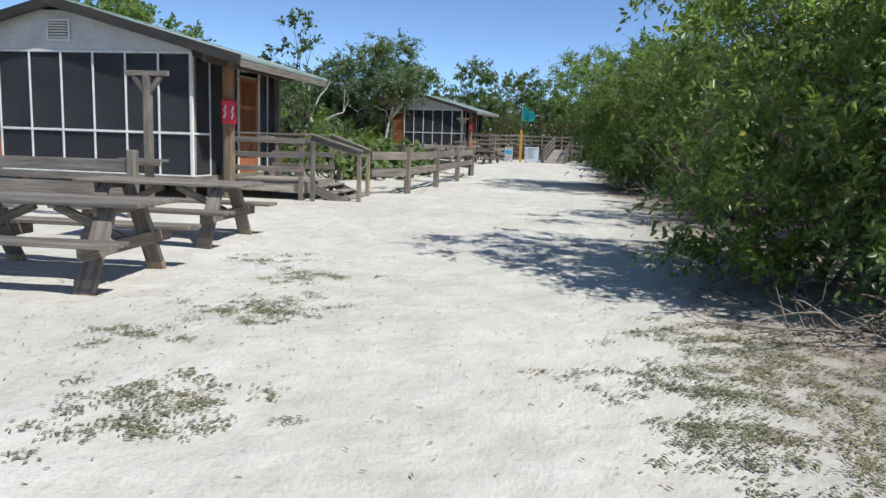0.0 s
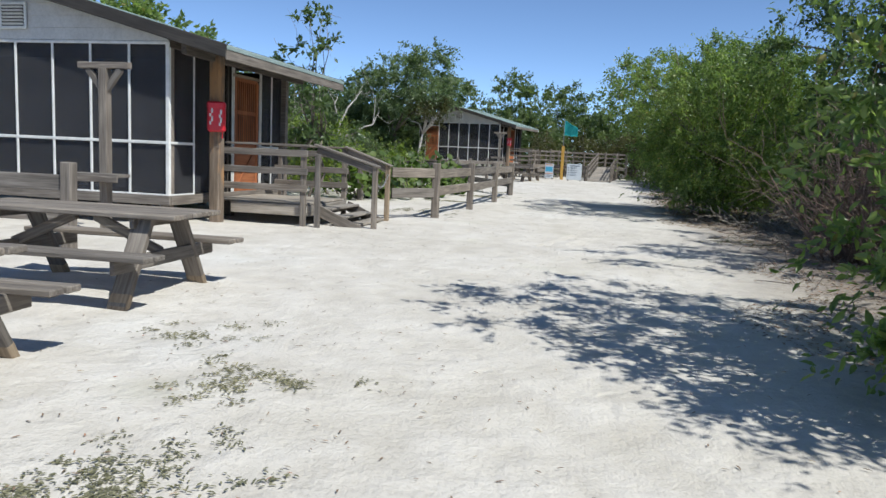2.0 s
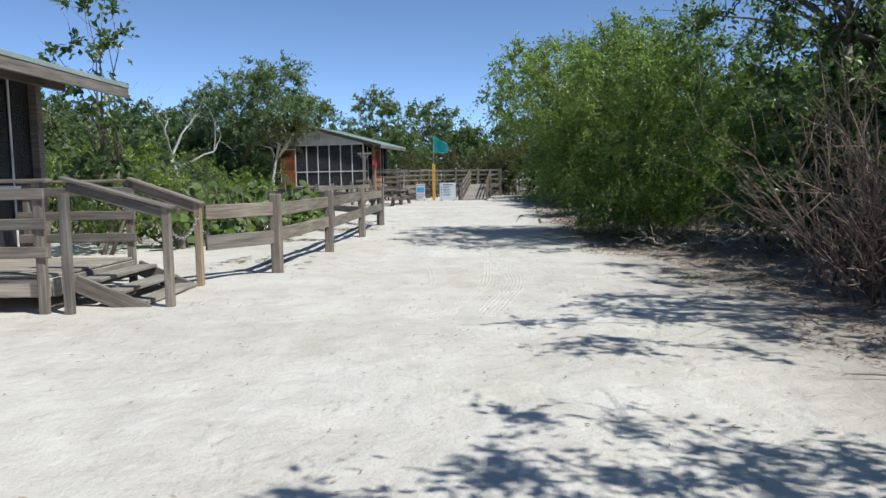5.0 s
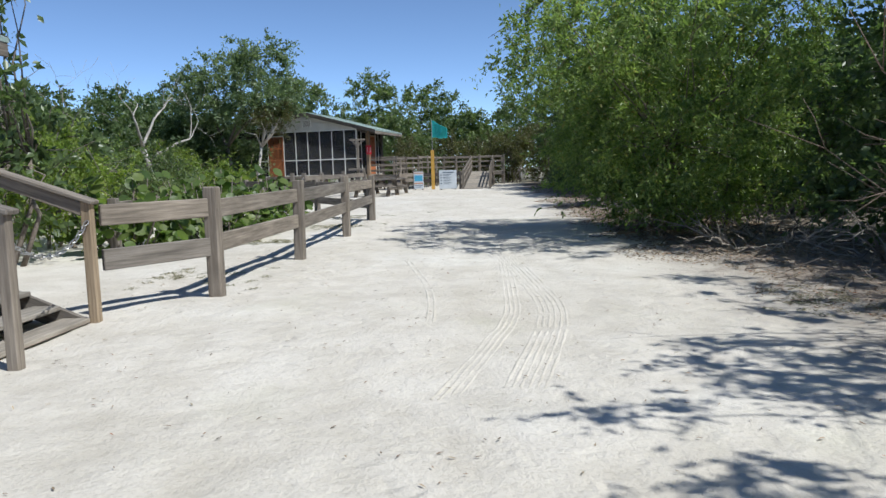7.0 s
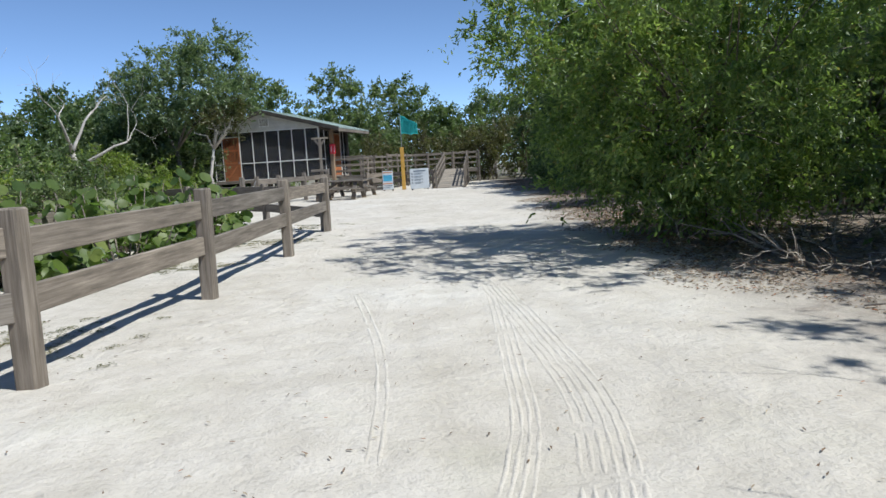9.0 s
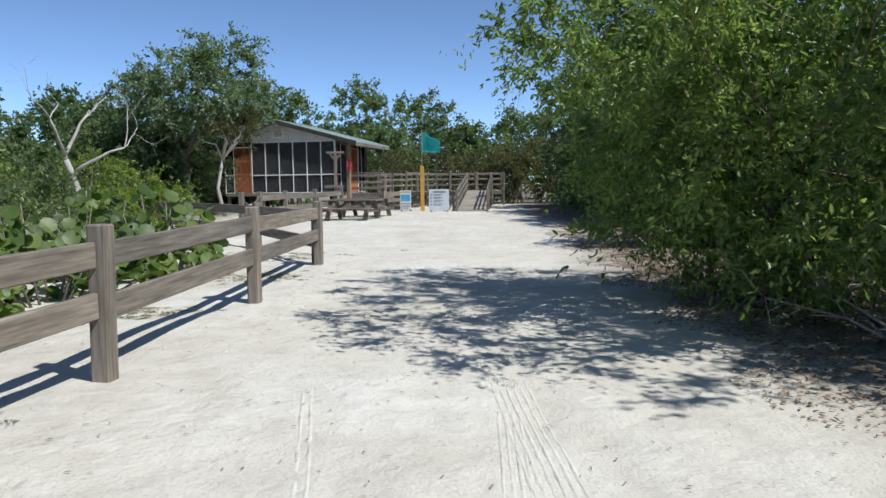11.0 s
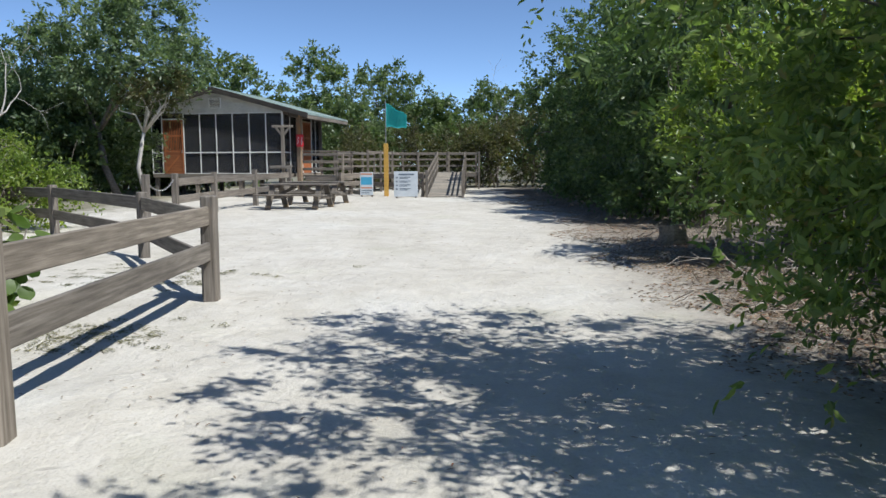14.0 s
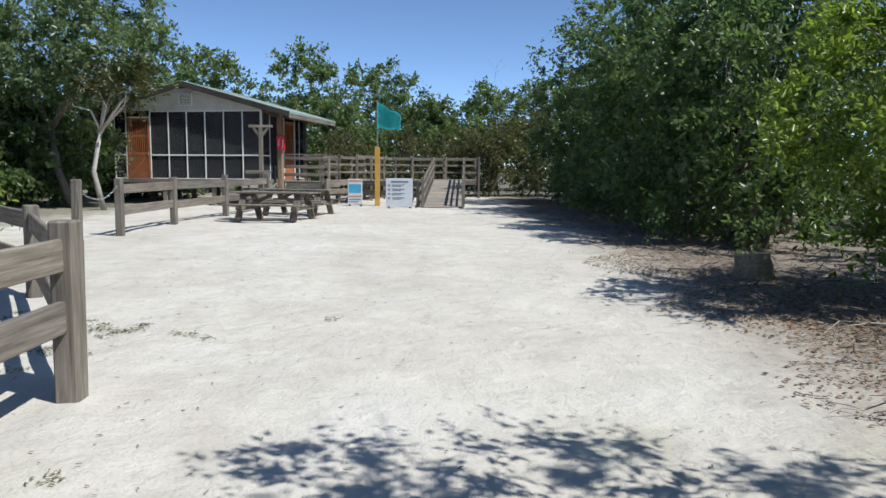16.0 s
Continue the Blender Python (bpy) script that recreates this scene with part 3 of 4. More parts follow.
def porch(m, drop):
    """The landing beside the cabin's door, with rails and a flight of steps down to the sand."""
    p = thing("porch", m, "grey weathered wooden porch landing with rails", "porch", "porches")
    x1, y0, y1, z = 1.9, 1.33, 3.25, 0.42
    for k in range(14):
        yy = y0 + 0.07 + (y1 - y0 - 0.14) * k / 13
        beam("deck_board", (0.06, yy, z - 0.02), (x1, yy, z - 0.02), 0.135, 0.035, DECK_WOOD, p)
    for yy in (y0 - 0.02, y1 + 0.02):
        beam("rim_board", (0.42 if yy < 2 else 0.06, yy, z - 0.14), (x1, yy, z - 0.14), 0.04, 0.2, DECK_WOOD, p)
    beam("rim_board", (x1 + 0.02, y0, z - 0.14), (x1 + 0.02, y1, z - 0.14), 0.04, 0.2, DECK_WOOD, p)
    for yy in (y0 - 0.08, y1 + 0.08):
        for xx in ((x1 - 0.04,) if yy < 2 else (0.45, x1 - 0.04)):
            beam("post", (xx, yy, -drop - 0.1), (xx, yy, 1.42), 0.09, 0.09, OLD_WOOD, p)
        for zz in (0.68, 0.98, 1.3):
            beam("guard_rail", (0.34, yy - 0.055, zz), (x1 + 0.06, yy - 0.055, zz), 0.035, 0.12, OLD_WOOD, p)
        beam("top_rail", (0.36, yy, 1.44), (x1 + 0.1, yy, 1.44), 0.15, 0.04, OLD_WOOD, p)
    beam("post", (x1 + 0.22, y0 - 0.05, -drop - 0.05), (x1 + 0.22, y0 - 0.05, 1.3), 0.09, 0.09, OLD_WOOD, p)
    return p


def steps(m):
    """Three open treads between sloping handrails."""
    p = thing("wooden_steps", m, "weathered wooden steps with sloping plank handrails", "steps")
    y0, y1 = 1.7, 3.3
    for k, zz in enumerate((0.3, 0.16, 0.04)):
        xx = 1.98 + 0.27 * k
        beam("tread", (xx + 0.12, y0 + 0.05, zz), (xx + 0.12, y1 - 0.05, zz), 0.27, 0.045, DECK_WOOD, p)
        beam("riser", (xx - 0.01, y0 + 0.08, zz - 0.07), (xx - 0.01, y1 - 0.08, zz - 0.07), 0.025, 0.1, OLD_WOOD, p)
    for yy in (y0 + 0.02, y1 - 0.02):
        beam("stringer", (1.95, yy, 0.28), (2.78, yy, -0.08), 0.045, 0.2, OLD_WOOD, p)
    for yy in (y0, y1):
        xe = 3.05 if yy == y0 else 2.8
        beam("post", (xe, yy, -0.15), (xe, yy, 1.15), 0.09, 0.09, OLD_WOOD if yy == y0 else WORN_WOOD, p)
        beam("handrail", (1.88, yy, 1.47), (xe + 0.08, yy, 1.12), 0.15, 0.04, OLD_WOOD, p)
        beam("handrail", (1.94, yy - 0.02, 1.38), (xe + 0.02, yy - 0.02, 1.04), 0.035, 0.12, OLD_WOOD, p)
    return p


porch(H1, 0.1)
porch(H2, 0.5)
steps(H1)

# ---- picnic tables ----


def picnic_table(m):
    """Long axis along x, 2.2 m; two A-frames, plank top and two benches."""
    p = thing("picnic_table", m, "grey weathered wooden picnic table with attached benches", "picnic table", "picnic tables")
    half = 1.15
    for k in range(5):
        yy = -0.34 + 0.17 * k
        beam("tabletop_plank", (-half + random.uniform(-0.02, 0.02), yy, 0.76), (half + random.uniform(-0.02, 0.02), yy, 0.76), 0.155, 0.045, TABLE_WOOD, p)
    for s in (-1, 1):
        for k in range(2):
            yy = s * (0.66 + 0.15 * k)
            beam("bench_plank", (-half - 0.02, yy, 0.45), (half + random.uniform(0, 0.03), yy, 0.45), 0.14, 0.045, TABLE_WOOD, p)
    for xx in (-0.78, 0.78):
        for s in (-1, 1):
            beam("leg", (xx, s * 0.66, 0.0), (xx, s * 0.26, 0.73), 0.06, 0.18, TABLE_WOOD, p, up=(1, 0, 0))
            beam("leg_foot", (xx, s * 0.672, -0.03), (xx, s * 0.6, 0.11), 0.064, 0.184, WORN_WOOD, p, "paler worn leg foot", up=(1, 0, 0))
        beam("bench_bearer", (xx + 0.055, -0.82, 0.37), (xx + 0.055, 0.82, 0.37), 0.045, 0.13, TABLE_WOOD, p)
        beam("top_bearer", (xx - 0.055, -0.38, 0.69), (xx - 0.055, 0.38, 0.69), 0.045, 0.09, TABLE_WOOD, p)
    beam("brace", (-0.78, 0, 0.4), (-0.1, 0, 0.7), 0.045, 0.09, TABLE_WOOD, p)
    beam("brace", (0.78, 0, 0.4), (0.1, 0, 0.7), 0.045, 0.09, TABLE_WOOD, p)
    return p


first_table = picnic_table(pose(-4.88, 6.15, gz(6), 0, 0, 4))
for x, y, a in ((-5.2, 8.95, 2), (-7.9, 7.4, -3), (-5.7, 44.6, -14), (-5.5, 47.0, -16)):
    copy_thing(first_table, pose(x, y, gz(y), 0, 0, a))

# ---- fences ----


def fence(points, label, height=1.17, rails=(0.96, 0.56), skip=(), extra=()):
    """Square posts with two plank rails; skip lists the spans left open."""
    f = thing("fence", Matrix.Translation((points[0][0], points[0][1], gz(points[0][1]))), label, "fence", "plank fences")
    o = Vector((points[0][0], points[0][1], gz(points[0][1])))
    loc = [Vector((x, y, gz(y))) - o for x, y in points]
    for i, q in enumerate(loc):
        d = (loc[min(i + 1, len(loc) - 1)] - loc[max(i - 1, 0)]).normalized()
        lean = Vector((random.uniform(-0.02, 0.02), random.uniform(-0.02, 0.02), 0))
        beam("post", q + Vector((0, 0, -0.15)), q + lean + Vector((0, 0, height + random.uniform(-0.03, 0.03))), 0.15, 0.15, OLD_WOOD, f, up=(d.x, d.y, 0.001), bevel=0.014)
    for i, (a, c_) in enumerate(zip(loc, loc[1:])):
        if i in skip:
            continue
        d = (c_ - a).normalized()
        for zz in rails:
            j0, j1 = random.uniform(-0.025, 0.025), random.uniform(-0.025, 0.025)
            beam("rail", a + d * 0.07 + Vector((0, 0, zz + j0)), c_ - d * 0.07 + Vector((0, 0, zz + j1)), 0.05, 0.2, OLD_WOOD, f)
    return f


FENCE = [(-4.52, 17.3), (-4.07, 18.5), (-3.9, 21.65), (-3.8, 25.25), (-3.82, 29.2)]
fence(FENCE[1:], "weathered brown plank fence beside the sand path")
stub = thing("fence_rail", Matrix.Translation((-4.78, 17.35, gz(17.35))), "short weathered rails joining steps and fence", "fence", "plank fences")
for zz in (0.98, 0.56):
    beam("rail", (0.04, 0.05, zz), (0.68, 1.08, zz), 0.05, 0.2, OLD_WOOD, stub)
fence([(-3.9, 29.4), (-6.0, 32.9), (-9.3, 36.6), (-12.5, 38.6)], "weathered plank fence running back from the path", 1.05, (0.86, 0.42))
fence([(-8.1, 38.4), (-8.05, 40.2), (-7.95, 43.2), (-7.5, 46.3), (-7.0, 49.6)], "weathered plank fence in front of the raised cabin", 1.2, (0.95, 0.5), skip=(0,))
fence([(-7.0, 10.9), (-10.2, 10.6), (-13.4, 10.3)], "thick plank fence behind the picnic tables", 1.1, (0.84, 0.45))
fence([(-7.2, 22.6), (-7.4, 25.4), (-8.4, 29.0)], "low plank fence among the bushes", 0.95, (0.8,))


def chain(points_a, points_b, sag, label):
    a, c_ = Vector(points_a), Vector(points_b)
    ch = thing("chain", Matrix.Translation(a), label, "chain")
    k = max(8, int((c_ - a).length / 0.07))
    for i in range(k):
        s = (i + 0.5) / k
        q = (c_ - a) * s - Vector((0, 0, sag * 4 * s * (1 - s)))
        s2 = s + 0.02
        d = ((c_ - a) * s2 - Vector((0, 0, sag * 4 * s2 * (1 - s2)))) - q
        bm = bmesh.new()
        ring = [Vector((math.cos(u) * 0.045, math.sin(u) * 0.02, 0)) for u in np.linspace(0, math.tau, 9)]
        tube(bm, ring, [0.006] * 9, 5)
        ob = part("link", bm, STEEL, ch)
        ob.matrix_basis = Matrix.Translation(q) @ d.to_track_quat("X", "Z").to_matrix().to_4x4() @ pose(0, 0, 0, 90 * (i % 2))


chain((-8.1, 38.4, gz(38) + 1.08), (-8.05, 40.2, gz(40) + 1.08), 0.28, "sagging steel chain across the fence opening")
chain((-4.58, 15.75, 1.02), (-4.78, 17.25, 1.05), 0.22, "steel chain hung across the steps")


def t_post(m, label, foot=-0.15):
    """A post with a short crossarm on two knee braces, and a shelf plank below."""
    p = thing("t_post", m, label, "post", "crossarm posts")
    beam("post", (0, 0, foot), (0, 0, 2.42), 0.13, 0.13, TABLE_WOOD, p)
    beam("crossarm", (-0.42, 0, 2.46), (0.42, 0, 2.46), 0.1, 0.09, TABLE_WOOD, p)
    for s in (-1, 1):
        beam("knee_brace", (s * 0.04, 0, 2.12), (s * 0.27, 0, 2.41), 0.07, 0.09, TABLE_WOOD, p)
    beam("shelf_plank", (-0.5, -0.1, 0.88), (0.38, -0.1, 0.88), 0.3, 0.05, TABLE_WOOD, p)
    beam("shelf_edge", (-0.5, -0.25, 0.83), (0.38, -0.25, 0.83), 0.03, 0.09, TABLE_WOOD, p)
    return p


t_post(pose(-7.67, 12.5, gz(12.5)), "grey wooden crossarm post with plank shelf beside the cabin")
t_post(pose(-7.5, 51.0, gz(51) + 0.4), "grey wooden crossarm post beside the raised cabin", -0.55)

# ---- boardwalk and ramp ----
BW_Z = 1.22


def boardwalk(path, label, width, picket=0.32):
    """A raised plank walk between railings; path: (x, y, z) along its middle."""
    o = Vector(path[0])
    w = thing("boardwalk", Matrix.Translation(o), label, "boardwalk", "boardwalks")
    for p0, p1 in zip(path, path[1:]):
        a, c_ = Vector(p0) - o, Vector(p1) - o
        d = c_ - a
        ln = d.length
        d.normalize()
        side = Vector((0, 0, 1)).cross(d).normalized()
        k = int(ln / 0.15)
        for i in range(k):
            q = a + d * ((i + 0.5) * ln / k)
            beam("deck_board", q - side * width / 2, q + side * width / 2, ln / k * 0.93, 0.04, DECK_WOOD, w, up=d.cross(side) * -1)
        for s in (-1, 1):
            off = side * s * width / 2
            beam("stringer", a + off - Vector((0, 0, 0.12)), c_ + off - Vector((0, 0, 0.12)), 0.05, 0.2, OLD_WOOD, w)
            for zz in (0.35, 0.68, 0.98):
                beam("rail", a + off + Vector((0, 0, zz)), c_ + off + Vector((0, 0, zz)), 0.04, 0.12 if zz > 0.9 else 0.09, OLD_WOOD, w)
            k = max(2, int(ln / 1.5) + 1)
            for i in range(k):
                q = a + d * (ln * i / (k - 1)) + off * 1.04
                drop = q.z + o.z - gz(q.y + o.y) + 0.1
                beam("post", q - Vector((0, 0, drop)), q + Vector((0, 0, 1.08)), 0.1, 0.1, OLD_WOOD, w)
    return w


boardwalk([(-1.05, 51.0, gz(51) + 0.03), (-0.6, 59.6, BW_Z)], "wooden ramp with plank railings rising from the sand", 1.4)
boardwalk([(-5.2, 54.6, BW_Z), (-3.9, 60.3, BW_Z), (0.8, 60.5, BW_Z)], "raised weathered boardwalk with plank railings", 1.5)
fence([(-5.4, 52.6), (-4.6, 53.4), (-1.9, 51.6)], "short weathered plank fence behind the signs", 1.0, (0.85, 0.5))


def sign_board(m, wd, ht, label, bars):
    s = thing("sign", m, label, "sign", "notice signs")
    part("board", block(wd, 0.03, ht, 0.008), SIGN, s).location = (0, 0, 0.06 + ht / 2)
    for sx in (-1, 1):
        beam("leg", (sx * wd * 0.4, 0.05, -0.1), (sx * wd * 0.4, 0.05, ht * 0.9), 0.07, 0.05, OLD_WOOD, s)
    for z, x0, x1, hh, mat in bars:
        o = part("printed_bar", block((x1 - x0) * wd, 0.006, hh, 0), mat, s)
        o.location = ((x0 + x1) / 2 * wd - wd / 2, -0.018, 0.06 + z * ht)
    return s


text_bars = [(0.88, 0.2, 0.85, 0.06, INK)]
for z in (0.75, 0.6, 0.45, 0.3):
    text_bars += [(z, 0.08, 0.16, 0.06, INK), (z + 0.02, 0.24, 0.7, 0.025, INK), (z - 0.03, 0.24, 0.58, 0.02, INK)]
sign_board(pose(-2.6, 50.7, gz(51), 0, 0, -6), 0.95, 1.0, "white notice board with lines of grey print", text_bars)
sign_board(pose(-4.3, 52.2, gz(52), 0, 0, -6), 0.55, 0.95, "small notice sign with blue and orange panels", [(0.62, 0.08, 0.92, 0.32, INK_BLUE), (0.92, 0.05, 0.95, 0.05, INK_ORANGE), (0.32, 0.05, 0.95, 0.05, INK_ORANGE), (0.2, 0.1, 0.9, 0.04, INK), (0.1, 0.1, 0.7, 0.03, INK)])

flag = thing("flag_post", pose(-3.5, 52.6, gz(52.6)), "ochre wooden post with pole and teal flag", "flag")
beam("post", (0, 0, -0.2), (0, 0, 2.2), 0.19, 0.19, YELLOW, flag, "ochre-painted square post")
bm = bmesh.new()
tube(bm, ((0, 0.0, 2.15), (0, 0, 3.0), (0.0, 0, 3.95)), (0.025, 0.022, 0.018), 8)
part("pole", bm, STEEL, flag)
bm = bmesh.new()
grid = []
for i in range(15):
    s = i / 14
    row = []
    for j in range(9):
        u = j / 8
        row.append(bm.verts.new((0.02 + 0.86 * s, 0.09 * math.sin(7 * s + 2 * u) * s, 3.86 - 0.42 * s - 0.06 * s * s - u * (0.98 - 0.42 * s) + 0.03 * math.sin(9 * s))))
    grid.append(row)
for i in range(14):
    for j in range(8):
        bm.faces.new((grid[i][j], grid[i + 1][j], grid[i + 1][j + 1], grid[i][j + 1]))
bmesh.ops.solidify(bm, geom=bm.faces[:], thickness=0.006)
part("cloth", bm, TEAL, flag, "teal flag cloth", smooth=True)

# ---- bushes and trees ----
BUSH = "dense green buttonwood bush with arching branches over the sand"
tree("bush", 3.2, 8.3, [(-1.1, -0.1, 1.0, 1.4, 1.4, 0.85), (-1.0, -0.2, 2.1, 1.4, 1.5, 1.1), (0.4, -0.8, 1.9, 1.9, 1.9, 1.7), (-0.2, 0.0, 3.3, 1.7, 1.8, 1.0), (1.0, -2.0, 2.1, 1.7, 1.4, 0.9), (-1.5, 0.6, 3.7, 1.2, 1.5, 0.55), (-0.2, -2.2, 3.2, 1.1, 1.1, 0.6), (2.0, -2.2, 2.6, 2.0, 1.7, 1.8), (1.4, -0.4, 3.9, 1.8, 1.9, 1.0)], 64000, 0.092, LEAF_BUTTON, 11, BUSH, "bush", "path-side bushes", 0.035, stems=9, sprays=58, spread=0.18, limbs=40, wide=0.42)
tree("bush", 4.7, 14.0, [(-1.3, -1.0, 4.3, 1.3, 1.3, 0.6), (0.5, -0.4, 4.4, 1.7, 1.8, 1.0), (1.4, 1.4, 2.0, 1.5, 2.0, 1.6), (2.4, 3.4, 4.2, 1.6, 1.8, 1.3), (1.4, 4.4, 1.8, 1.5, 1.8, 1.6), (1.6, 2.0, 5.2, 1.7, 2.0, 1.0)], 30000, 0.1, LEAF_BUTTON, 12, BUSH, "bush", "path-side bushes", 0.05, stems=8, sprays=46, spread=0.2, limbs=60)
tree("bush", 2.3, 24.9, [(-0.6, 0.1, 1.0, 1.4, 1.6, 0.85), (-1.0, 0.1, 2.2, 1.5, 1.8, 1.2), (-1.5, 0.3, 3.3, 1.6, 2.2, 0.9), (0.5, -1.4, 2.1, 2.0, 2.0, 1.8), (-0.3, 0.0, 3.9, 1.6, 2.0, 0.8), (1.4, 0.7, 2.4, 1.4, 1.0, 1.7), (-1.0, 0.7, 1.5, 0.9, 0.7, 0.8), (-1.9, -2.4, 3.4, 1.0, 1.2, 0.6), (-0.5, -3.6, 3.5, 1.1, 1.0, 0.6), (1.4, -0.8, 4.0, 1.8, 2.0, 0.9), (0.6, -0.1, 0.9, 1.6, 1.7, 0.8)], 88000, 0.084, LEAF_BUTTON, 13, BUSH, "bush", "path-side bushes", 0.035, stems=9, sprays=60, spread=0.18, limbs=50, wide=0.4)
for i, (x, y, r) in enumerate(((4.6, 38.6, 1.5), (4.5, 42.0, 1.6), (4.5, 45.6, 1.6), (4.8, 49.2, 1.7), (5.0, 53.0, 1.8), (5.6, 57.0, 1.9))):
    tree("bush", x, y, [(0, 0, 0.9, r, r * 1.2, 0.9), (0.2, 0, 2.3, r, r * 1.1, 1.2), (0.4, 0, 4.0, r * 0.9, r, 1.2)], 14000, 0.15, LEAF_DARK, 340 + i, "dense dark bush reaching to the sand", "bush", "hedge bushes", 0.04, stems=6, sprays=56, spread=0.24, twigs=False)
for i, (x, y) in enumerate(((5.2, 20.4), (6.2, 18.6), (6.0, 22.0), (6.2, 27.5), (6.8, 30.8), (6.0, 11.5))):
    tree("bush", x, y, [(0, 0, 1.1, 1.8, 2.0, 1.1), (0.5, 0, 2.6, 1.8, 2.0, 1.4)], 11000, 0.15, LEAF_DARK, 320 + i, "dark thicket bush deep behind the path", "bush", "thicket bushes", 0.04, stems=6, sprays=60, spread=0.26, limbs=30)
tree("bush", 4.3, 32.3, [(0.3, 0, 1.1, 1.3, 1.4, 0.9), (-0.4, 0, 2.2, 1.7, 1.7, 1.0), (0.4, 0.2, 3.2, 1.5, 1.6, 0.8), (1.6, 0.3, 3.6, 1.5, 1.7, 0.9)], 48000, 0.088, LEAF_YELLOW, 14, "bright yellow-green bush beside the path", "bush", "path-side bushes", 0.08, stems=5, sprays=70, spread=0.2)
for i, (x, y) in enumerate(((12.0, 4.0), (11.5, 10.5), (12.2, 17.0), (11.4, 23.0), (11.8, 29.5), (11.5, 36.0), (11.0, 43.0), (11.0, 50.0))):
    tree("bush", x, y, [(0, 0, 1.5, 2.2, 3.4, 1.6), (0.5, 0, 3.8, 2.2, 3.0, 1.8)], 9000, 0.2, LEAF_DARK, 300 + i, "dark thicket bush deep behind the path", "bush", "thicket bushes", 0.08, stems=4, sprays=60, spread=0.34, twigs=False)
WALL_TREE = "tall dark-leaved mangrove tree beside the path"
for i, (x, y, h, r) in enumerate(((9.8, 8.5, 4.6, 2.6), (10.0, 15.0, 5.2, 2.8), (9.4, 21.5, 5.4, 2.6), (9.6, 28.5, 5.0, 2.6), (9.8, 34.5, 5.0, 2.6), (6.6, 41.5, 7.2, 2.6), (6.2, 47.5, 7.8, 2.7), (5.8, 54.0, 8.2, 2.9), (8.8, 61.0, 7.4, 3.2), (10.6, 2.6, 4.6, 2.4))):
    tree("mangrove_tree", x, y, [(0, 0, h * 0.3, r, r, h * 0.3), (-0.4, 0.3, h * 0.6, r * 0.95, r, h * 0.28), (0.3, -0.4, h * 0.85, r * 0.7, r * 0.7, h * 0.18)], 26000, 0.17, LEAF_DARK, 30 + i, WALL_TREE, "tree", "mangrove trees", 0.11, stems=3, sprays=74, spread=0.28, twigs=False)
tree("mangrove_tree", 5.0, 20.6, [(-0.6, 0.0, 4.5, 1.6, 1.5, 0.8), (0.4, 0.2, 5.8, 1.4, 1.4, 0.9), (2.4, 0.4, 5.4, 1.6, 1.8, 1.5)], 14000, 0.11, LEAF_DARK, 61, "tall dark-leaved tree leaning over the path-side bushes", "tree", "mangrove trees", 0.1, stems=3, sprays=40, spread=0.24, limbs=30)

tree("mangrove_tree", -13.6, 50.0, [(0, 0, 5.8, 2.7, 2.4, 1.9), (0.9, 0, 7.2, 1.8, 1.7, 1.1), (-2.0, 0.5, 5.2, 1.9, 2.0, 1.8), (2.2, -0.4, 5.2, 1.3, 1.6, 1.0), (-3.4, 1, 3.2, 2.2, 2.0, 1.8), (-1.2, 1.5, 2.8, 2.2, 1.6, 2.0), (-5.0, 1.5, 2.2, 2.2, 2.0, 1.8)], 50000, 0.17, LEAF_GREY, 51, "large dark-green tree shading the raised cabin", "tree", "", 0.16, stems=1, sprays=62, spread=0.27, twigs=False, limbs=6)
tree("tree", -12.2, 49.0, [(0.9, 0, 4.2, 1.1, 1.0, 0.7), (0.0, 0.2, 3.9, 1.0, 1.0, 0.7)], 3600, 0.12, LEAF_OLIVE, 52, "thin tree with yellowing leaves before the cabin gable", "tree", "", 0.1, bark=PALE_BARK, stems=1, sprays=26, spread=0.24, limbs=10)
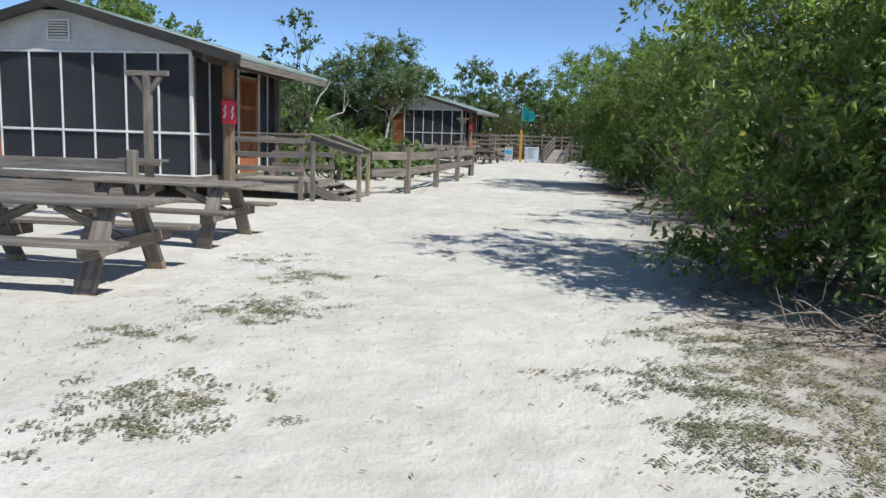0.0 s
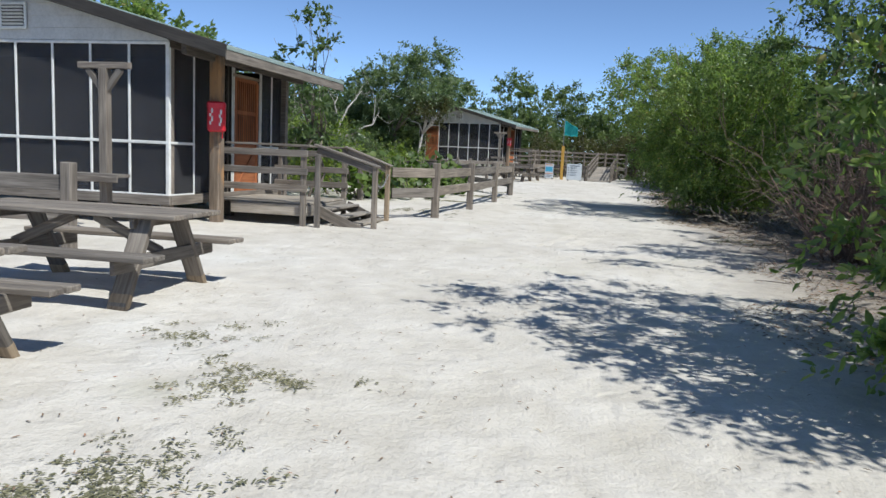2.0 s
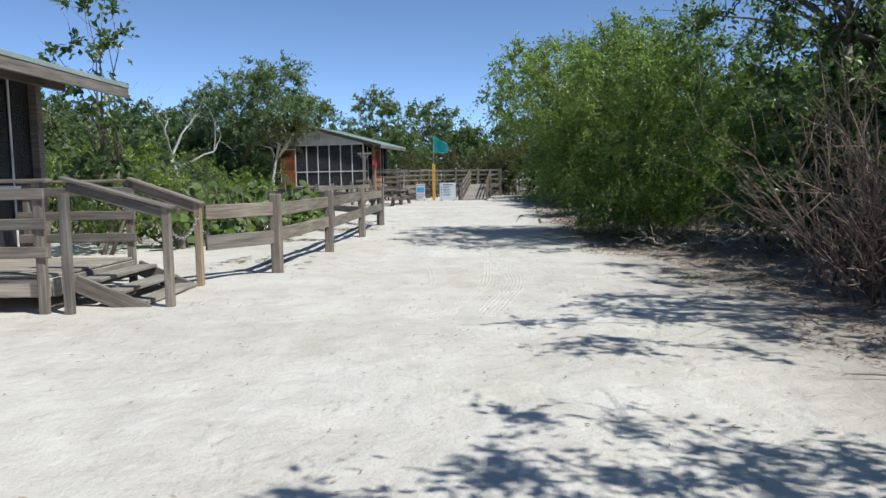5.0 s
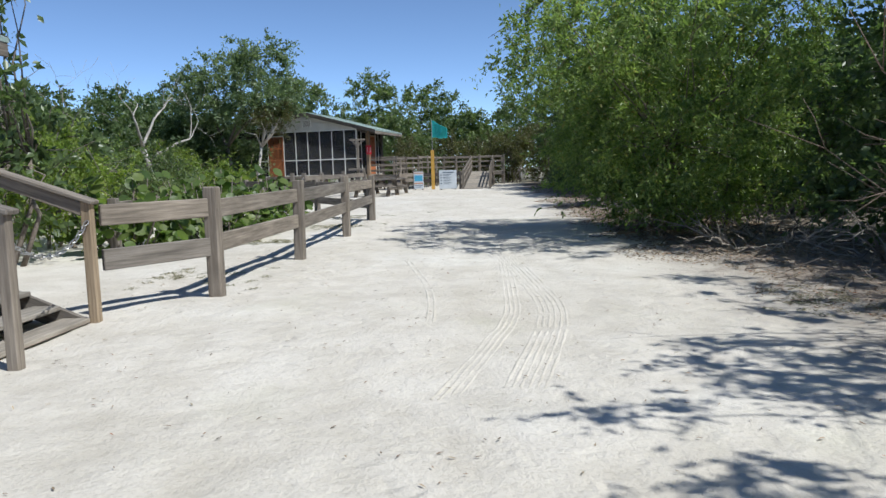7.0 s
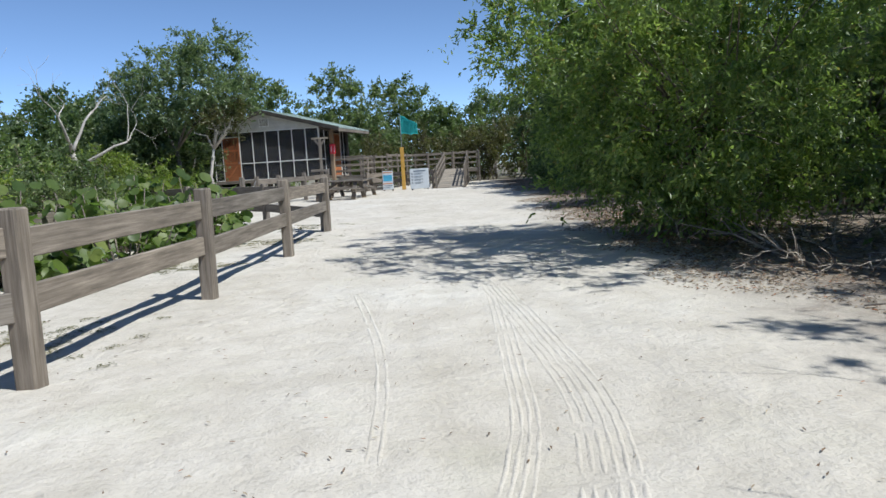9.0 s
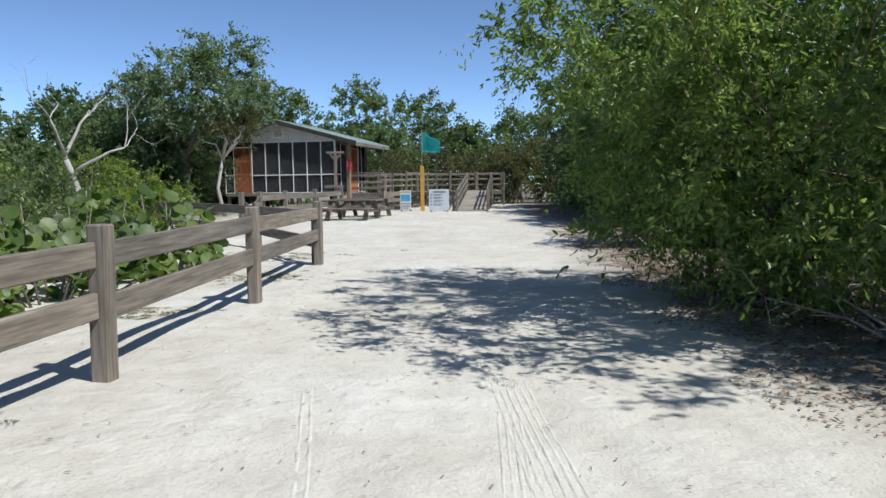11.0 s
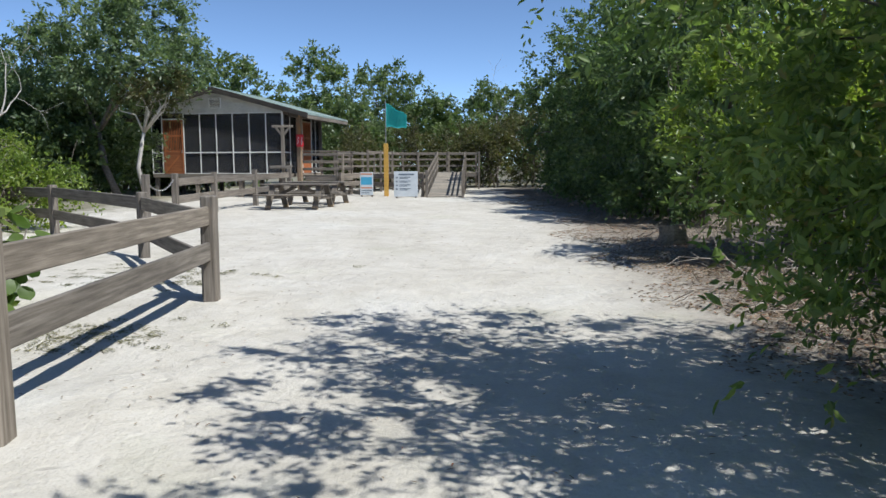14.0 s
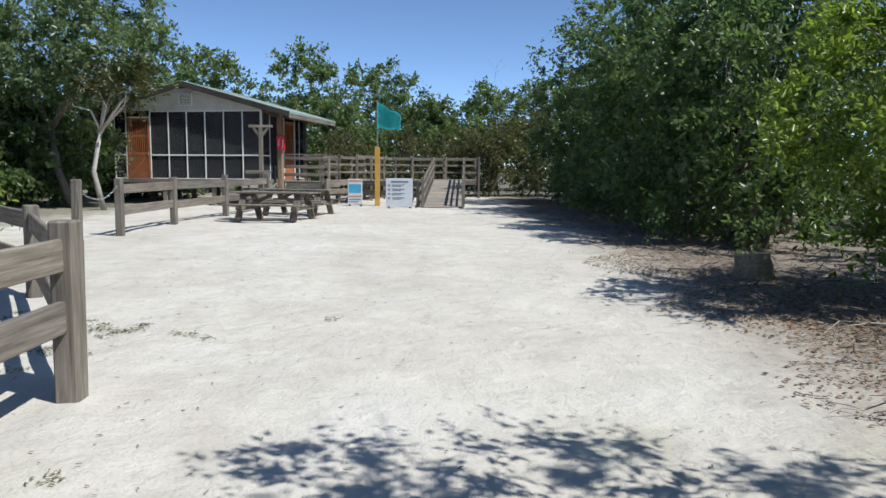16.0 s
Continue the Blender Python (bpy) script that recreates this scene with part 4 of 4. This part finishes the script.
for i, (x, y, h, r, mat) in enumerate(((-21, 55, 6.5, 3.4, LEAF_DARK), (-24, 45, 6.5, 3.4, LEAF_DARK), (-18.5, 38, 4.6, 2.2, LEAF_FAR), (-16.5, 25.5, 6.6, 2.6, LEAF_BUTTON), (-20, 30, 6.0, 3.0, LEAF_DARK), (-13.5, 66, 8.0, 3.4, LEAF_FAR), (-9, 72, 9.0, 3.2, LEAF_FAR), (-4.5, 74, 8.4, 3.2, LEAF_FAR), (-1.0, 69, 5.6, 2.6, LEAF_FAR), (2.6, 72, 6.6, 2.8, LEAF_FAR), (-17.5, 70, 7.6, 3.6, LEAF_FAR), (-26, 62, 7.4, 4.0, LEAF_DARK), (-31, 50, 6.5, 4.0, LEAF_FAR), (-28, 36, 5.6, 3.6, LEAF_FAR), (7, 76, 7.5, 3.4, LEAF_FAR), (-6.5, 66, 5.2, 2.6, LEAF_FAR), (-17.5, 60, 4.5, 2.6, LEAF_DARK), (-14.5, 58, 3.6, 2.2, LEAF_DARK), (-16.2, 50.8, 3.8, 2.2, LEAF_DARK), (-19.0, 51.5, 4.6, 2.4, LEAF_DARK), (-21, 49, 4.0, 2.6, LEAF_DARK), (-34, 62, 8, 4.4, LEAF_FAR), (-24, 72, 8.2, 4.2, LEAF_FAR), (12, 70, 7.6, 3.6, LEAF_FAR))):
    tree("tree", x, y, [(0, 0, h * 0.35, r, r, h * 0.33), (0.3, 0.2, h * 0.65, r * 0.9, r * 0.9, h * 0.25), (-0.5, 0, h * 0.86, r * 0.55, r * 0.55, h * 0.14)], 15000, 0.24, mat, 70 + i, "leafy green woodland tree behind the cabins", "tree", "woodland trees", 0.13, stems=2, sprays=64, spread=0.3, twigs=False)
for i, (x, y, h, r) in enumerate(((1.6, 62.0, 4.0, 1.5), (3.6, 62.8, 4.4, 1.6), (0.0, 63.5, 3.4, 1.5), (-3.0, 63.4, 3.6, 1.6), (-6.0, 62.5, 3.4, 1.5))):
    tree("shrub", x, y, [(0, 0, h * 0.4, r, r, h * 0.4), (0.2, 0, h * 0.75, r * 0.7, r * 0.7, h * 0.25)], 6500, 0.15, LEAF_OLIVE, 100 + i, "dry olive shrub behind the boardwalk", "shrub", "dry shrubs", 0.05, stems=5, sprays=40, spread=0.28, limbs=24)
tree("young_tree", -8.3, 21.6, [(0, 0, 4.5, 0.5, 0.5, 0.45), (0.55, -0.2, 4.0, 0.35, 0.35, 0.25), (-0.55, 0.2, 3.8, 0.4, 0.4, 0.4), (-0.1, 0, 3.0, 0.5, 0.5, 0.5), (0.2, 0.3, 2.0, 0.8, 0.8, 0.7), (-0.5, 0.3, 1.2, 1.0, 1.0, 0.7)], 2100, 0.16, LEAF_DARK, 53, "slender young tree with sparse glossy leaves behind the cabin", "tree", "", 0.045, stems=2, sprays=13, spread=0.14, wide=0.5, limbs=22)
tree("shrub", -9.0, 24.5, [(0, 0, 0.9, 1.2, 1.4, 0.8), (-1.2, 1.0, 1.2, 1.3, 1.4, 1.0), (0.3, -1.2, 1.3, 0.9, 0.9, 0.9)], 9000, 0.1, LEAF_YELLOW, 54, "low yellow-green shrub behind the fence", "shrub", "", 0.04, stems=5, sprays=40, spread=0.2)
for i, (x, y, h, r) in enumerate(((-12.0, 27.5, 2.2, 2.0), (-10.8, 31.5, 1.8, 1.7), (-13.5, 33.0, 2.2, 2.0), (-11.0, 37.5, 1.6, 1.6), (-18.5, 40.0, 2.6, 2.4), (-11.5, 20.5, 2.6, 1.8), (-16.0, 44.0, 2.6, 2.2))):
    tree("shrub", x, y, [(0, 0, h * 0.45, r, r, h * 0.45), (0.4, 0.3, h * 0.8, r * 0.6, r * 0.6, h * 0.3)], 6500, 0.11, (LEAF_YELLOW, LEAF_FAR, LEAF_BUTTON)[i % 3], 110 + i, "leafy green shrub in the scrub behind the fence", "shrub", "scrub bushes", 0.04, stems=5, sprays=50, spread=0.22)
tree("seedling_bush", 1.9, 7.6, [(0, 0, 0.35, 0.5, 0.5, 0.25), (0.4, 0.5, 0.4, 0.4, 0.4, 0.25)], 1500, 0.09, LEAF_YELLOW, 55, "low bright yellow-green shrub at the bush's foot", "shrub", "", 0.015, stems=5, sprays=20, spread=0.12)


def sea_grape(x, y, seed, label):
    """A spreading plant with round leathery leaves on stiff stems."""
    rng = np.random.default_rng(seed)
    root = thing("sea_grape", Matrix.Translation((x, y, gz(y))), label, "sea grape", "sea grapes")
    bm = bmesh.new()
    tips = []
    for k in range(26):
        a, r = rng.uniform(0, math.tau), rng.uniform(0.2, 1.25)
        top = Vector((math.cos(a) * r * 0.9, math.sin(a) * r * 1.3, rng.uniform(0.5, 1.55) - 0.25 * r))
        foot = Vector((top.x * 0.35, top.y * 0.35, -0.08))
        mid_ = (foot + top) / 2 + Vector((top.x * 0.15, top.y * 0.15, 0.05))
        tube(bm, (foot, mid_, top), (0.02, 0.015, 0.007), 5)
        tips += [foot + (mid_ - foot) * s for s in (0.7, 1.0)] + [mid_ + (top - mid_) * s for s in (0.25, 0.5, 0.75, 1.0)]
    tagged(part("stem", bm, BARK, root, smooth=True), kind="stuff")
    bm = bmesh.new()
    for q in tips:
        for _ in range(2):
            rad = rng.uniform(0.07, 0.125)
            nrm = Vector((rng.normal() * 0.7 + 0.3, rng.normal() * 0.7 - 0.3, 0.8)).normalized()
            u = nrm.orthogonal().normalized()
            w_ = nrm.cross(u)
            o = q + Vector(rng.normal(size=3) * 0.05) + u * rad
            mid_v = bm.verts.new(o - nrm * 0.015)
            ring = [bm.verts.new(o + (u * math.cos(k * math.tau / 10) + w_ * math.sin(k * math.tau / 10) * 1.05) * rad + nrm * 0.012 * math.sin(3 * k)) for k in range(10)]
            for k in range(10):
                bm.faces.new((mid_v, ring[k], ring[(k + 1) % 10]))
    part("foliage", bm, LEAF_GRAPE, root, "round leathery yellow-green leaves", smooth=True)
    return root


for i, (x, y) in enumerate(((-6.3, 25.0), (-7.2, 27.4), (-6.0, 28.0), (-7.4, 23.6))):
    sea_grape(x, y, 200 + i, "sea grape bush with round leathery leaves behind the fence")


def bare_tree(name, x, y, height, seed, mat, label, r0=0.09):
    """A dead tree: forking tapered limbs and no leaves."""
    rng = np.random.default_rng(seed)
    root = thing(name, Matrix.Translation((x, y, gz(y))), label, "dead tree", "dead trees")
    bm = bmesh.new()

    def limb(p, d, ln, r, level):
        pts, rad = [p], [r]
        for k in range(4):
            d = (d + Vector(rng.normal(size=3)) * 0.16 + Vector((0, 0, 0.06))).normalized()
            p = p + d * ln / 4
            pts.append(p)
            rad.append(max(0.004, r * (1 - 0.13 * (k + 1))))
        tube(bm, pts, rad, 6)
        if level < 4:
            for _ in range(2 if level else 3):
                limb(pts[-1] if rng.random() < 0.6 else pts[-2], (d + Vector(rng.normal(size=3)) * 0.55).normalized(), ln * rng.uniform(0.6, 0.85), rad[-1] * 0.75, level + 1)

    limb(Vector((0, 0, -0.1)), Vector((0.1, 0, 1)).normalized(), height * 0.34, r0, 0)
    part("limb", bm, mat, root, smooth=True)
    return root


bare_tree("dead_tree", -15.0, 41.5, 8.0, 17, PALE_BARK, "bleached dead tree with forking white limbs", 0.2)
bare_tree("dead_tree", -14.6, 35.5, 7.2, 8, TWIG_PALE, "bare grey dead tree in the scrub", 0.08)


def brush(x, y, height, stems, seed, lean, mat, label):
    """A leafless shrub: many thin stems fanning up from one foot, each forking into twigs."""
    rng = np.random.default_rng(seed)
    root = thing("dry_shrub", Matrix.Translation((x, y, gz(y))), label, "dry shrub", "dry shrubs")
    bm = bmesh.new()
    for _ in range(stems):
        a = rng.uniform(0, math.tau)
        p = Vector((math.cos(a), math.sin(a), 0)) * rng.uniform(0, 0.45) * (1 + lean)
        p.z = -0.05
        d = Vector((math.cos(a) * lean, math.sin(a) * lean, 1)) + Vector(rng.normal(size=3)) * 0.22
        ln = height * rng.uniform(0.55, 1.1)
        pts, rad = [p], [rng.uniform(0.01, 0.02)]
        for k in range(4):
            d = (d + Vector(rng.normal(size=3)) * 0.2 + Vector((0, 0, -0.12 * lean))).normalized()
            pts.append(pts[-1] + d * ln / 4)
            pts[-1].z = max(pts[-1].z, 0.03)
            rad.append(rad[0] * (1 - 0.2 * (k + 1)))
            for _ in range(2):
                e = pts[-1] + (d + Vector(rng.normal(size=3)) * 0.5).normalized() * ln * rng.uniform(0.15, 0.34)
                e.z = max(e.z, 0.03)
                tube(bm, (pts[-1], (pts[-1] + e) / 2 + Vector(rng.normal(size=3)) * 0.03, e), (rad[-1] * 0.6 + 0.002, rad[-1] * 0.4 + 0.002, 0.002), 4)
        tube(bm, pts, [max(q, 0.003) for q in rad], 5)
    tagged(part("stem", bm, mat, root, smooth=True), kind="stuff")
    return root


for k, (x, y, h) in enumerate(((3.4, 15.6, 2.5), (3.9, 14.6, 2.4), (3.7, 16.6, 2.2), (4.4, 12.8, 2.0))):
    brush(x, y, h, 55, 40 + k, 0.35, TWIG, "leafless reddish-brown twiggy shrub beside the path")
for k, (x, y) in enumerate(((3.4, 22.0), (3.1, 23.6), (4.0, 20.2), (3.4, 26.0), (4.2, 9.0), (3.3, 6.6), (3.0, 29.0))):
    brush(x, y, 1.3, 22, 140 + k, 1.5, BARK if k % 2 else TWIG_PALE, "low tangle of bare grey stems under the bushes")
bare_tree("dead_tree", 2.4, 66.5, 8.2, 9, PALE_BARK, "bare grey-limbed tree behind the boardwalk", 0.1)
bare_tree("dead_tree", -11.0, 24.0, 5.2, 10, BARK, "thin bare dead tree behind the cabin", 0.04)

# ---- litter on the sand ----
rng = np.random.default_rng(5)


def scatter(name, pts, size, mat, label, category, seed, wide=0.4, flat=0.9, droop=0.05):
    z = np.array([gz(q[1]) + 0.035 * noise.noise((q[0] * 0.7, q[1] * 0.7, 0)) + 0.016 * noise.noise((q[0] * 2.6, q[1] * 2.6, 3.0)) + 0.012 for q in pts])
    ob = new(name, leaf_mesh(name, np.column_stack((pts, z)), size, np.random.default_rng(seed), droop, wide, flat))
    ob.data.materials.append(mat)
    return tagged(ob, label, category, kind="stuff")


litter = np.column_stack((np.abs(rng.normal(size=36000)) * 1.6 + 1.6, rng.uniform(1, 58, 36000)))
litter[:, 0] += 0.5 * np.sin(litter[:, 1] * 0.5) + 0.4 * np.sin(litter[:, 1] * 1.7)
scatter("leaf_litter", litter, 0.042, LITTER, "dry brown fallen leaves under the bushes", "leaf litter", 1)
bed = np.column_stack((2.6 + rng.normal(size=22000) * 0.9, 27.5 + rng.normal(size=22000) * 4.2))
bed[:, 0] += 0.35 * np.sin(bed[:, 1] * 1.3)
bed = bed[(bed[:, 0] > 1.1 + 0.4 * np.sin(bed[:, 1] * 2.3)) & (bed[:, 1] > 20.5)]
scatter("leaf_bed", bed, 0.045, LITTER, "brown and rust-red leaf litter under the large bush", "leaf litter", 4, 0.5)
loose = np.column_stack((rng.uniform(-6, 2.5, 3600), rng.uniform(1, 50, 3600)))
loose = np.concatenate((loose, np.array((-2.6, 5.2)) + rng.normal(size=(260, 2)) * np.array((0.9, 1.5))))
scatter("loose_leaves", loose, 0.042, LITTER, "single fallen leaves and twigs on the sand", "leaf litter", 2, 0.22)
patches = []
for x, y, r, k in ((-2.4, 5.4, 0.4, 400), (-2.0, 3.2, 0.4, 400), (-2.5, 6.9, 0.4, 200), (1.2, 3.5, 0.4, 460), (1.7, 2.9, 0.4, 400), (0.8, 4.4, 0.35, 260), (1.7, 4.5, 0.75, 1300), (2.3, 3.2, 0.6, 1000), (1.3, 5.5, 0.5, 500), (-3.0, 4.5, 0.3, 120), (-3.3, 7.8, 0.4, 120), (-4.6, 27.5, 0.6, 500), (-4.9, 31.0, 0.9, 700), (-5.0, 24.5, 0.5, 500), (2.4, 17.5, 0.7, 350), (-4.9, 20.0, 0.6, 300)):
    tufts = np.array((x, y)) + rng.normal(size=(k // 8, 2)) * r * np.array((0.75, 0.6))
    patches.append(np.repeat(tufts, 26, axis=0) + rng.normal(size=(k // 8 * 26, 2)) * 0.045)
scatter("creeping_grass", np.concatenate(patches), 0.034, DRY_GRASS, "flat grey-green creeping grass patches in the sand", "grass", 3, 0.34, 0.92)
tw = thing("fallen_twigs", Matrix.Translation((2.0, 10, gz(10))), "dry grey twigs lying under the bushes", "twigs", kind="stuff")
bm = bmesh.new()
for _ in range(420):
    y = rng.uniform(6, 50)
    p = Vector((rng.uniform(1.6, 5.0), y, gz(y) + 0.03)) - Vector((2.0, 10, gz(10)))
    a = rng.uniform(0, math.tau)
    ln = rng.uniform(0.1, 0.45)
    d = Vector((math.cos(a) * ln, math.sin(a) * ln, rng.uniform(0, 0.18)))
    tube(bm, (p, p + d * 0.5 + Vector((0, 0, rng.uniform(0, 0.04))), p + d), (0.007, 0.006, 0.003), 4)
part("twig", bm, BARK, tw)


# ---- tyre tracks pressed into the sand ----


def tyre_track(line, offsets, label):
    """Low pressed ridges side by side along a bent line."""
    tr = thing("tyre_track", Matrix.Translation((line[0][0], line[0][1], gz(line[0][1]))), label, "tyre track", "tyre tracks", "structure")
    o = Vector((line[0][0], line[0][1], gz(line[0][1])))
    fine = []
    k = len(line)
    for i in range(k - 1):
        p = [Vector((*line[min(max(q, 0), k - 1)], 0)) for q in (i - 1, i, i + 1, i + 2)]
        for s in np.linspace(0, 1, 12, endpoint=False):
            fine.append(0.5 * (2 * p[1] + (p[2] - p[0]) * s + (2 * p[0] - 5 * p[1] + 4 * p[2] - p[3]) * s * s + (3 * p[1] - p[0] - 3 * p[2] + p[3]) * s ** 3))
    for off in offsets:
        bm = bmesh.new()
        rows = []
        for i, q in enumerate(fine):
            d = (fine[min(i + 1, len(fine) - 1)] - fine[max(i - 1, 0)]).normalized()
            side = Vector((-d.y, d.x, 0))
            mid_ = q + side * (off + 0.006 * noise.noise((i * 0.4, off * 40, 0)))
            row = []
            for a, hgt in ((-0.02, -0.01), (-0.006, 0.005), (0.006, 0.005), (0.02, -0.01)):
                w_ = mid_ + side * a
                zz = gz(w_.y) + 0.035 * noise.noise((w_.x * 0.7, w_.y * 0.7, 0)) + 0.016 * noise.noise((w_.x * 2.6, w_.y * 2.6, 3.0)) + 0.007 * noise.noise((w_.x * 5, w_.y * 5, 9.0))
                row.append(bm.verts.new(Vector((w_.x, w_.y, zz + hgt * (0.7 + 0.5 * noise.noise((i * 0.3, off * 9, 4))))) - o))
            rows.append(row)
        for r0, r1 in zip(rows, rows[1:]):
            for j in range(3):
                bm.faces.new((r0[j], r0[j + 1], r1[j + 1], r1[j]))
        bmesh.ops.recalc_face_normals(bm, faces=bm.faces)
        part("ridge", bm, SAND, tr, smooth=True)


tyre_track([(-0.83, 21.6), (-0.66, 19.4), (-0.56, 17.95), (-0.6, 17.1), (-0.76, 16.1), (-1.0, 15.0)], (-0.12, -0.07, -0.02, 0.03, 0.08, 0.13), "ribbed tyre track pressed into the white sand")
tyre_track([(-0.86, 20.9), (-0.9, 18.5), (-0.95, 17.3), (-1.15, 16.2), (-1.5, 14.8)], (-0.06, -0.015, 0.03, 0.075), "fainter tyre track pressed into the white sand")
tyre_track([(-2.28, 21.4), (-1.9, 19.5), (-1.72, 18.1), (-1.66, 16.8)], (-0.03, 0.03), "faint narrow track in the white sand")

# ---- stump under the hedge ----
stump = thing("tree_stump", pose(2.9, 34.6, gz(34.6), 0, 0, 20), "pale weathered tree stump beside the path", "stump")
bm = bmesh.new()
tube(bm, ((0, 0, -0.1), (0.01, 0, 0.15), (0.0, 0.02, 0.32)), (0.32, 0.26, 0.24), 14)
for q in bm.verts:
    q.co += Vector((noise.noise(q.co * 3), noise.noise(q.co * 3 + Vector((5, 0, 0))), 0)) * 0.06
part("trunk", bm, WORN_WOOD, stump, smooth=False)
